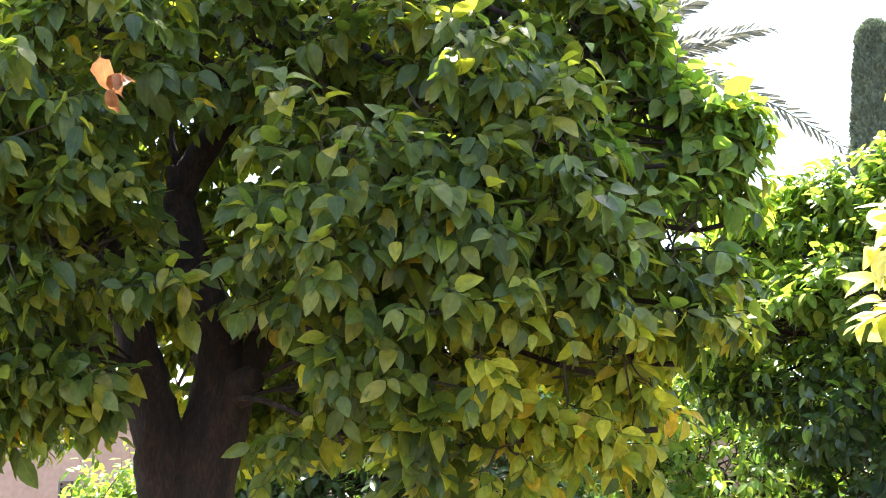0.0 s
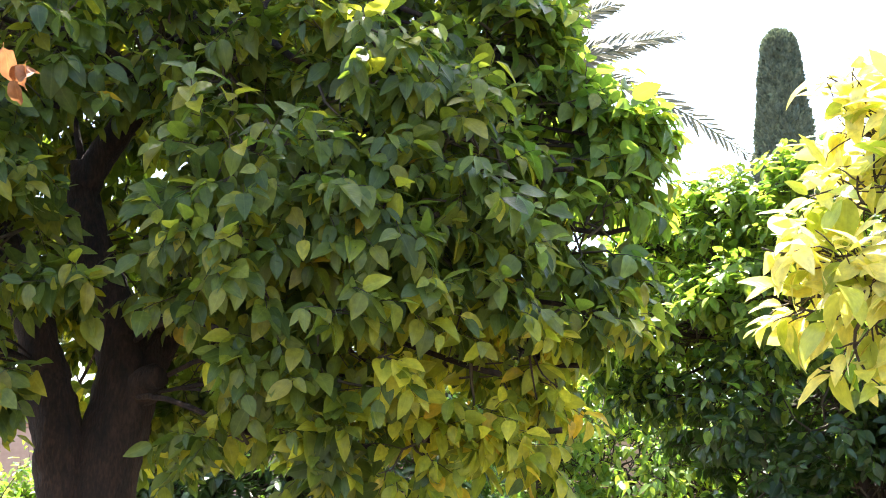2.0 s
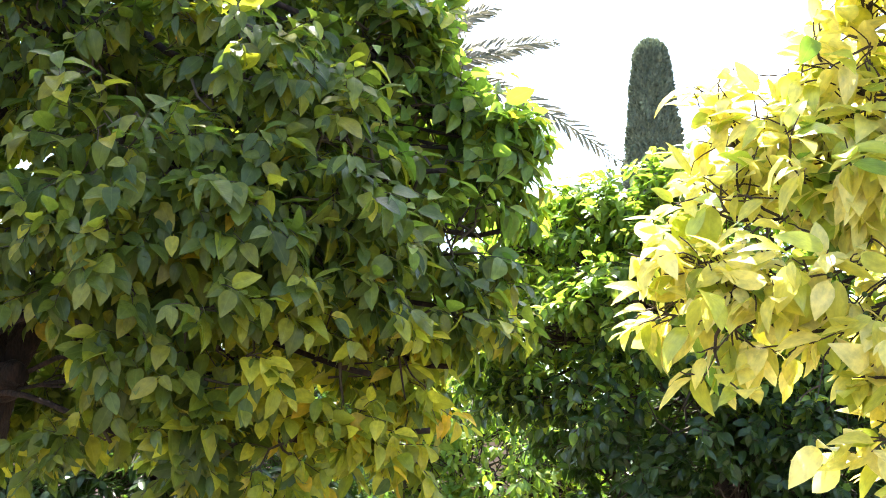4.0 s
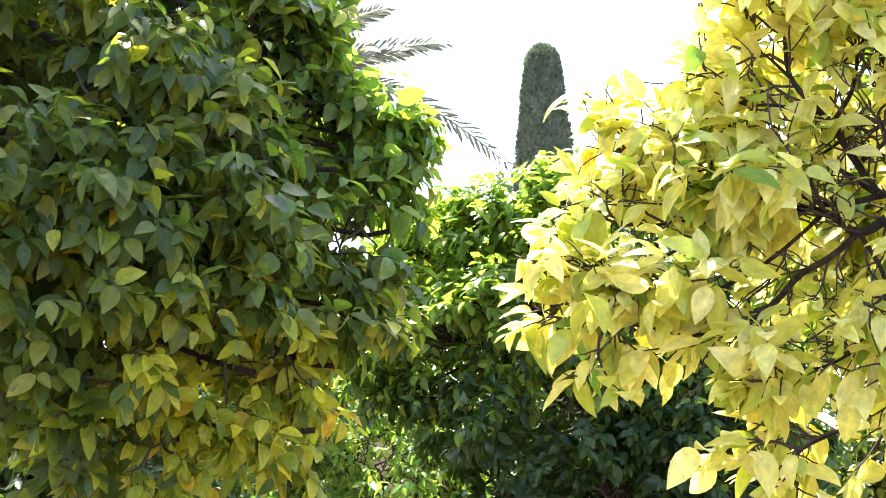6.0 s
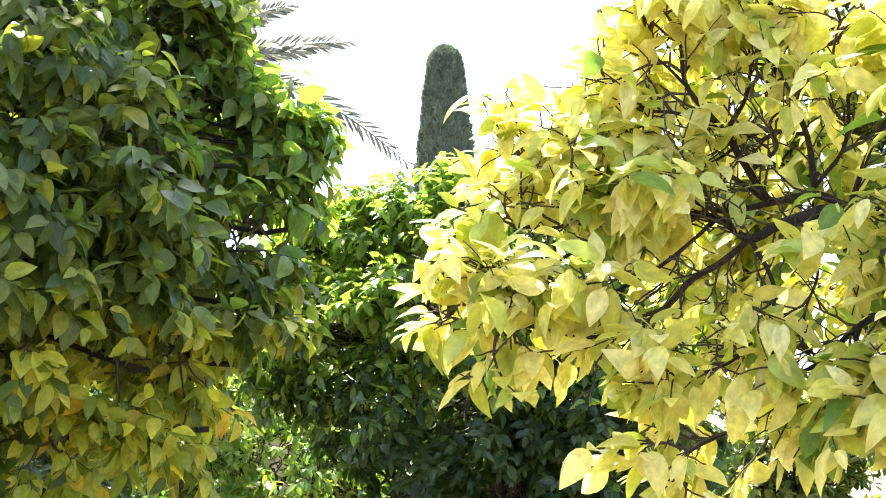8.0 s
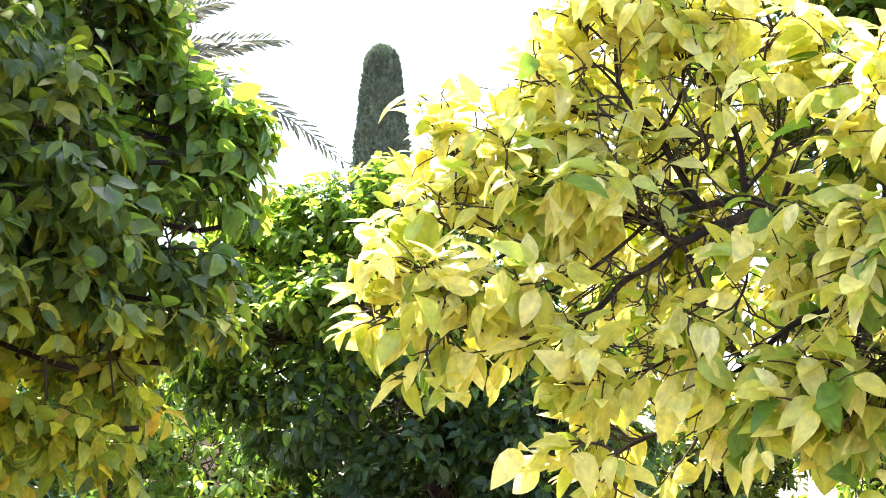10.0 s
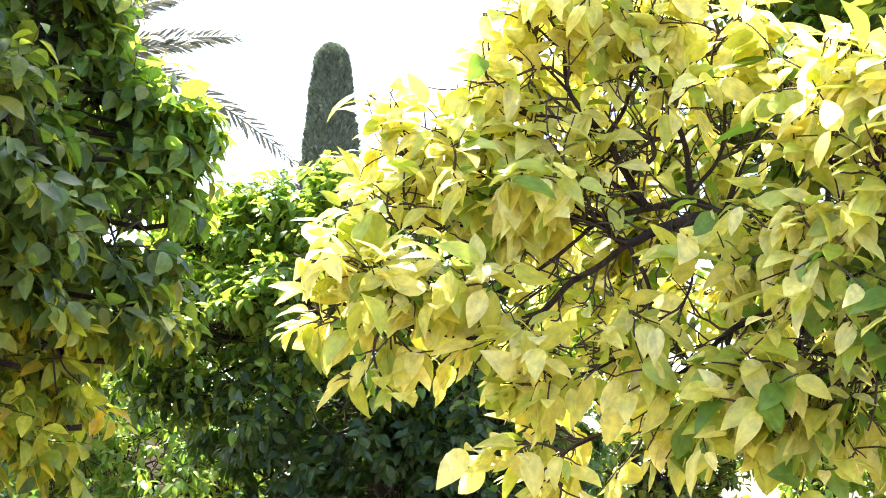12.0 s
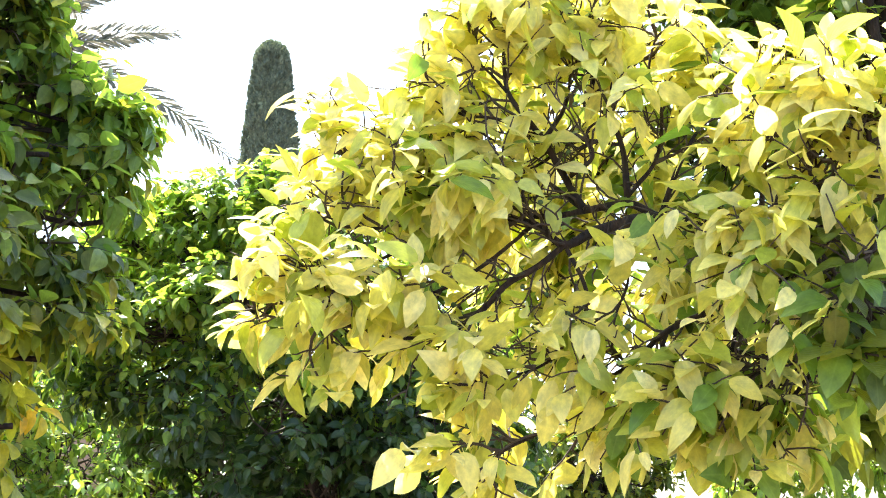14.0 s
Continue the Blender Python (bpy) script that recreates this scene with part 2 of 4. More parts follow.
def grow(rng, centre, lobes, boughs, twigs, leaves, leaf_len, reach=0.16, sag=0.35, hang=0.55, bulk=1.0, flat=0.75):
    """Branches that fan out of each lobe's heart, twigs on the branches and leaves round the twigs."""
    blines, brads, tlines, base, axis, normal, size = [], [], [], [], [], [], []
    for c, r, thick in lobes:
        c = np.array(c)
        nb = max(6, int(boughs * thick * (r / 0.4) ** 2))
        d = unit(rng.normal(size=(nb, 3)) * np.array((1, 1, 0.9)) + unit(c - centre) * 0.35)
        tipr = r * rng.uniform(0.72, 1.02, (nb, 1))
        u = np.linspace(0, 1, 5)[None, :, None]
        wig = rng.normal(size=(nb, 5, 3)) * 0.035 * r / 0.4
        wig[:, 0] = 0
        root = c + rng.normal(size=(nb, 3)) * 0.2 * r
        line = root[:, None] * (1 - u) + (c + d * tipr)[:, None] * u + wig + np.array((0, 0, -1.0)) * (u ** 2) * 0.10 * r
        blines.append(line)
        brads.append(np.linspace(0.0055, 0.0016, 5)[None] * bulk * (0.7 + r) * rng.uniform(0.7, 1.3, (nb, 1)))
        nt = nb * twigs
        which = np.repeat(np.arange(nb), twigs)
        pos = rng.uniform(0.0, 1.0, nt) ** 0.7 * 2.6 + 1.399
        i = pos.astype(int); f = (pos - i)[:, None]
        start = line[which, i] * (1 - f) + line[which, i + 1] * f
        out = unit(start - c + (c - centre) * 0.25)
        td = unit(d[which] * 0.5 + out * 0.5 + rng.normal(size=(nt, 3)) * 0.5)
        tl = np.empty((nt, 5, 3)); tl[:, 0] = start
        step = reach * rng.uniform(0.6, 1.25, (nt, 1)) / 4
        dk = td
        for k in range(1, 5):
            tl[:, k] = tl[:, k - 1] + dk * step
            dk = unit(dk + np.array((0, 0, -sag / 4)) + rng.normal(size=(nt, 3)) * 0.10)
        tlines.append(tl)
        nl = nt * leaves
        w2 = np.repeat(np.arange(nt), leaves)
        order = np.tile(np.arange(leaves), nt)
        pos = np.clip((order + rng.uniform(0.2, 1.0, nl)) / leaves, 0, 0.999) * 3.999
        i = pos.astype(int); f = (pos - i)[:, None]
        b = tl[w2, i] * (1 - f) + tl[w2, i + 1] * f
        dirn = unit(tl[w2, i + 1] - tl[w2, i])
        e1 = frames(dirn, np.broadcast_to(np.array((0.3, 0.2, 1.0)), dirn.shape)); e2 = np.cross(dirn, e1)
        phi = (order * 2.4 + rng.uniform(0, 6.28, nt)[w2] + rng.normal(size=nl) * 0.3)[:, None]
        a = unit(dirn * 0.6 + (e1 * np.cos(phi) + e2 * np.sin(phi)) * 0.85 + np.array((0, 0, -1.0)) * hang * rng.uniform(0.3, 1.6, (nl, 1)) + rng.normal(size=(nl, 3)) * 0.18)
        a[:, 2] = np.minimum(a[:, 2], 0.4)
        a = unit(a)
        outl = unit(b - centre)
        hint = np.array((0, 0, flat)) + outl * 0.6 + rng.normal(size=(nl, 3)) * 0.33
        base.append(b); axis.append(a); normal.append(frames(a, hint))
        size.append(leaf_len * np.clip(rng.normal(1.0, 0.2, nl), 0.5, 1.4) * (1 - 0.25 * (order == leaves - 1)))
    cat = np.concatenate
    return dict(blines=cat(blines), brads=cat(brads), tlines=cat(tlines), base=cat(base), axis=cat(axis), normal=cat(normal), size=cat(size))


def leaf_shapes(name, mat, wide=0.46, curl=1.0, cols=THREE):
    """A few leaf meshes one unit long, bent and folded differently, for the leaves that are objects of their own."""
    out = []
    for bend, fold in ((0.06, 0.25), (0.16, 0.35), (0.28, 0.2), (0.12, 0.5), (0.36, 0.4), (0.5, 0.3), (0.42, 0.6), (0.22, 0.7)):
        one = np.zeros((1, 3))
        v, f, uv = blades(one, one + (0, 1, 0), one + (0, 0, 1), np.ones(1), np.array([wide]), np.array([bend * curl]), np.array([fold]), ROWS_FINE, cols)
        ob = mesh_object(name, v, f, mat, None, uv=uv)
        out.append(ob.data)
        bpy.data.objects.remove(ob)
    return out


def leaf_objects(g, pick, shapes, parent, rng):
    for n, i in enumerate(pick):
        ob = new("leaf", shapes[n % len(shapes)])
        a, nn = g["axis"][i], g["normal"][i]
        s = np.cross(a, nn)
        m = Matrix(((s[0], a[0], nn[0], 0), (s[1], a[1], nn[1], 0), (s[2], a[2], nn[2], 0), (0, 0, 0, 1)))
        ob.parent = parent
        ob.matrix_basis = Matrix.Translation(g["base"][i]) @ m @ Matrix.Diagonal((g["size"][i] * rng.uniform(0.85, 1.15), g["size"][i], g["size"][i], 1))


def foliage(g, keep, mat, parent, rng, rows, label="", name="foliage", bent=(0.02, 0.48), wide=(0.40, 0.56), folds=(0.1, 0.6), cols=THREE):
    n = len(keep)
    v, f, uv = blades(g["base"][keep], g["axis"][keep], g["normal"][keep], g["size"][keep], rng.uniform(*wide, n),
                      rng.uniform(*bent, n), rng.uniform(*folds, n), rows, cols)
    return mesh_object(name, v, f, mat, parent, label, "stuff", uv)


def orange_tree(label, base, stems, lobes, mat, seed, boughs=34, twigs=5, leaves=6, leaf_len=0.085, fine=True, singles=0,
                second=None, second_where=None, rim_lit_where=None, reach=0.16, sag=0.35, hang=0.55, limb_r=0.027, second_label="", bulk=1.0, bent=(0.02, 0.48), flat=0.75, wide=0.46, curl=1.0):
    """An orange tree: forked trunk, limbs to each part of the crown, branches, twigs and leaves."""
    rng = np.random.default_rng(seed)
    tree = new("orange_tree")
    tagged(tree, label, "tree", "orange trees in the garden")
    tree.location = base
    o = np.array(base)
    lobes = [(np.array(c) - o, r, thick) for c, r, thick in lobes]
    forks = []
    for pts, r0, r1 in stems:
        pts = [np.array(p) - o for p in pts]
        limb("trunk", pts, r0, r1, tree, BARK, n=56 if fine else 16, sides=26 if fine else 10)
        forks += list(curve(pts, 9)[4:])
    centre = np.mean([c for c, r, thick in lobes], axis=0) - np.array((0, 0, 0.35))
    for c, r, thick in lobes:
        start = min(forks, key=lambda p: np.linalg.norm((c - p) * np.array((1, 1, 1.4))))
        mid = (start + c) / 2 + np.array((0, 0, 0.06)) + rng.normal(size=3) * 0.05
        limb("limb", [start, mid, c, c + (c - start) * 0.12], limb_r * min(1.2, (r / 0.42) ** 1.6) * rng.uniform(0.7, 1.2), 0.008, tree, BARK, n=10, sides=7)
    g = grow(rng, centre, lobes, boughs, twigs, leaves, leaf_len, reach, sag, hang, bulk, flat)
    v, f = tubes(g["blines"], g["brads"], 5 if fine else 3)
    mesh_object("branchwork", v, f, TWIG, tree, "", "stuff")
    v, f = tubes(g["tlines"], np.tile(np.linspace(0.0017, 0.0009, 5) * bulk, (len(g["tlines"]), 1)), 3)
    mesh_object("twig_growth", v, f, TWIG, tree, "", "stuff")
    idx = np.arange(len(g["base"]))
    rows = ROWS_FINE if fine else ROWS_COARSE
    special = np.zeros(len(idx), bool)
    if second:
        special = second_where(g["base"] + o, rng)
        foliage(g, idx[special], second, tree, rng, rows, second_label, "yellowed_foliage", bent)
    if rim_lit_where:
        rim_lit = rim_lit_where(g["base"] + o, rng) & ~special
        foliage(g, idx[rim_lit], RIM_LIT, tree, rng, rows, "rim leaves coloured lighter to stand for sunlight", "young_foliage", bent)
        special = special | rim_lit
    rest = idx[~special]
    if singles:
        near = rest[np.argsort((g["base"][rest] + o)[:, 1])]
        leaf_objects(g, near[:singles], leaf_shapes("leaf", mat, wide, curl), tree, rng)
        rest = near[singles:]
    if fine:
        near = rest[np.argsort((g["base"][rest] + o)[:, 1])]
        cut = int(len(near) * 0.6)
        foliage(g, near[:cut], mat, tree, rng, rows, bent=bent)
        rest, rows = near[cut:], ROWS_COARSE
    foliage(g, rest, mat, tree, rng, rows, bent=bent)
    return tree, g


# ---- ground and wall ----
ang = np.linspace(0, 2 * math.pi, 65)[:-1]
gv, gf = [(0.0, 0.0, 0.0)], []
radii = [2, 5, 10, 20, 45, 100, 250, 600, 1500]
for r in radii:
    for a in ang:
        p = Vector((r * math.cos(a), r * math.sin(a), 0))
        gv.append((p.x, p.y, 0.03 * noise.noise(p * 0.4) if r < 100 else 0.0))
for k in range(64):
    gf.append((0, 1 + k, 1 + (k + 1) % 64))
    for q in range(len(radii) - 1):
        a, b = 1 + q * 64 + k, 1 + q * 64 + (k + 1) % 64
        gf.append((a, a + 64, b + 64, b))
tagged(mesh_object("ground", gv, gf, EARTH), "dark packed soil of the orange garden", "ground", "", "structure")


def box(bm, x0, x1, y0, y1, z0, z1, bevel=0.0):
    made = bmesh.ops.create_cube(bm, size=1.0, matrix=Matrix.Translation(((x0 + x1) / 2, (y0 + y1) / 2, (z0 + z1) / 2)) @ Matrix.Diagonal((x1 - x0, y1 - y0, z1 - z0, 1)))
    if bevel:
        bmesh.ops.bevel(bm, geom=list({e for v in made["verts"] for e in v.link_edges}), offset=bevel, segments=2, affect="EDGES")


WALL_Y = 11.5
bm = bmesh.new()
box(bm, -16, 0.2, WALL_Y, WALL_Y + 0.4, -0.05, 2.5)
bmesh.ops.subdivide_edges(bm, edges=bm.edges[:], cuts=12, use_grid_fill=True)
for v in bm.verts:
    v.co.y += 0.02 * noise.noise(v.co * 0.9)
garden_wall = tagged(part("wall_garden", bm, PLASTER), "weathered pink plaster garden wall behind the trees", "wall", "", "structure")
bm = bmesh.new()
box(bm, -16.05, 0.25, WALL_Y - 0.06, WALL_Y + 0.46, 2.505, 2.6, 0.015)
part("coping", bm, COPING, garden_wall, "grey stone coping")


# ---- the large green orange tree with the forked trunk ----
def lobe(az, d, z, r, thick=1.0):
    return (at(az, d, z), r, thick)


def yellowed(p, rng):
    """The old lower twigs on one side of the crown have turned yellow."""
    az = np.degrees(np.arctan2(p[:, 0], p[:, 1]))
    low = np.clip((2.22 - p[:, 2]) / 0.25, 0, 1) * np.clip((az + 17.5) / 4, 0, 1)
    return rng.uniform(size=len(p)) < np.maximum(low * 0.85, 0.05)


# Share of leaves lightened to paint the sun on the upper right edge.
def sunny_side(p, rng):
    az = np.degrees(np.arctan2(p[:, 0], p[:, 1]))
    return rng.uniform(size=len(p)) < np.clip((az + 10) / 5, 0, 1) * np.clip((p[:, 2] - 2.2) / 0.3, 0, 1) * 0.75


T = at(-26.6, 4.0, 0)
main_tree, main_g = orange_tree(
    "large orange tree with a forked dark trunk and dense green leaves", T,
    [([T, at(-26.6, 4.0, 0.8), at(-26.4, 4.0, 1.62), at(-25.4, 4.0, 1.95), at(-25.7, 4.02, 2.15), at(-27.2, 4.05, 2.45), at(-27.6, 4.05, 2.68)], 0.155, 0.035),
     ([at(-26.9, 4.0, 1.4), at(-27.4, 3.98, 1.62), at(-28.1, 3.97, 1.88), at(-29.4, 4.0, 2.2), at(-32, 4.05, 2.6)], 0.088, 0.045),
     ([at(-27.5, 4.05, 2.6), at(-26.0, 4.0, 2.78), at(-23, 3.95, 3.0), at(-19, 3.9, 3.2)], 0.05, 0.025),
     ([at(-25.2, 4.0, 1.95), at(-23.9, 4.0, 2.1), at(-22, 4.1, 2.5), at(-20, 4.2, 2.9)], 0.05, 0.03)],
    [lobe(*q) for q in (
        (-4.2, 3.74, 2.65, .17), (-7.0, 3.79, 2.8, .15), (-5.7, 3.69, 2.41, .2), (-5.8, 3.64, 2.18, .18), (-9.7, 3.74, 2.97, .22),
        (-9.9, 3.79, 3.28, .22), (-3.6, 3.74, 2.66, .07), (-8.4, 3.79, 3.11, .13), (-7.8, 3.79, 2.94, .12), (-5.5, 3.76, 2.77, .11),
        (-4.1, 3.74, 2.69, .08), (-7.8, 3.64, 2.57, .2), (-7.8, 3.54, 2.03, .14, .4), (-11.4, 3.44, 2.52, .28), (-11.4, 3.44, 2.25, .28),
        (-11.0, 3.44, 2.0, .2, .7), (-13.0, 3.44, 1.81, .13, .7), (-8.9, 3.49, 1.84, .12, .7), (-15.9, 3.44, 1.93, .2), (-16.2, 3.44, 1.8, .1),
        (-15.4, 3.44, 2.77, .28), (-15.9, 3.34, 2.42, .28), (-15.9, 3.34, 2.14, .26), (-20.5, 3.24, 2.5, .2), (-20.4, 3.29, 2.28, .22),
        (-20.1, 3.44, 2.06, .2), (-20.5, 3.64, 1.84, .18, .8), (-18.5, 3.54, 3.0, .22, .8), (-21.6, 3.74, 2.92, .22), (-25.0, 3.74, 3.01, .25),
        (-30.7, 3.54, 2.91, .25), (-33.9, 3.54, 2.74, .3), (-31.1, 3.64, 2.55, .2), (-33.5, 3.64, 2.38, .28), (-31.6, 3.64, 2.31, .19),
        (-33.4, 3.64, 2.08, .22), (-31.3, 3.64, 2.01, .1), (-33.9, 3.64, 1.93, .1, .7), (-32.0, 3.64, 2.0, .11), (-38.3, 3.74, 2.53, .35),
        (-38.0, 3.74, 2.07, .3), (-23.1, 3.79, 2.31, .14, .8), (-27.7, 3.54, 2.21, .06, .6), (-13.4, 3.29, 2.34, .2, .8), (-12.9, 4.04, 2.51, .34),
        (-18.0, 4.04, 2.69, .34), (-12.8, 4.14, 3.01, .34), (-17.9, 4.04, 2.29, .3), (-10.9, 3.94, 2.27, .22), (-9.1, 4.14, 2.65, .25),
        (-21.6, 4.14, 2.12, .24), (-15.4, 3.94, 2.07, .2, .7), (-23.2, 4.34, 1.96, .2, .7), (-9.8, 4.74, 2.87, .38), (-10.2, 4.64, 2.39, .32),
        (-15.4, 4.84, 3.13, .4), (-15.4, 4.84, 2.54, .4), (-21.6, 4.84, 3.13, .42), (-21.4, 4.84, 2.53, .42), (-28.1, 4.84, 3.14, .42),
        (-27.4, 4.84, 2.62, .4), (-33.8, 4.84, 2.99, .42), (-33.4, 4.84, 2.47, .38), (-38.8, 4.84, 2.8, .45), (-19.4, 4.64, 2.05, .28),
        (-23.6, 4.84, 2.21, .3), (-30.1, 4.74, 2.34, .25), (-25.6, 4.34, 2.87, .15), (-27.4, 4.44, 3.16, .2), (-35.0, 4.64, 3.34, .3),
        (-27.3, 5.04, 2.08, .14, .8), (-30.7, 4.24, 2.9, .25), (-7.1, 4.44, 2.73, .22), (-8.7, 4.44, 3.06, .2), (-7.0, 4.14, 2.28, .17),
        (-38.6, 4.04, 3.44, .4), (-32.0, 4.04, 3.52, .4), (-24.9, 4.04, 3.58, .4), (-17.5, 4.04, 3.6, .4), (-11.1, 4.04, 3.6, .4),
        (-36.3, 4.24, 4.16, .46), (-28.8, 4.24, 4.27, .46), (-20.8, 4.24, 4.33, .46), (-14.0, 4.24, 4.34, .46), (-33.3, 4.74, 3.6, .4),
        (-25.8, 4.74, 3.66, .4), (-18.0, 4.74, 3.69, .4), (-12.0, 4.74, 3.69, .4))],
    GREEN, 11, boughs=40, twigs=4, leaves=8, leaf_len=0.078, hang=0.75, reach=0.13, singles=300, wide=0.5, rim_lit_where=sunny_side, second=YELLOWING, second_where=yellowed,
    second_label="yellowed old leaves low in the crown")


limb("knot", [at(-24.7, 3.95, 1.97) - T, at(-24.2, 3.9, 2.0) - T, at(-23.9, 3.87, 2.0) - T], 0.055, 0.03, main_tree, BARK, "stub of a sawn-off limb", n=10, sides=14)
limb("branch", [at(-8.6, 3.5, 2.32) - T, at(-8.1, 3.42, 2.14) - T, at(-8.0, 3.4, 2.02) - T, at(-7.7, 3.4, 1.90) - T], 0.006, 0.002, main_tree, BARK, n=12, sides=6)
limb("branch", [at(-8.0, 3.4, 2.05) - T, at(-7.5, 3.38, 1.97) - T, at(-6.8, 3.36, 1.93) - T], 0.003, 0.0015, main_tree, BARK, n=8, sides=5)


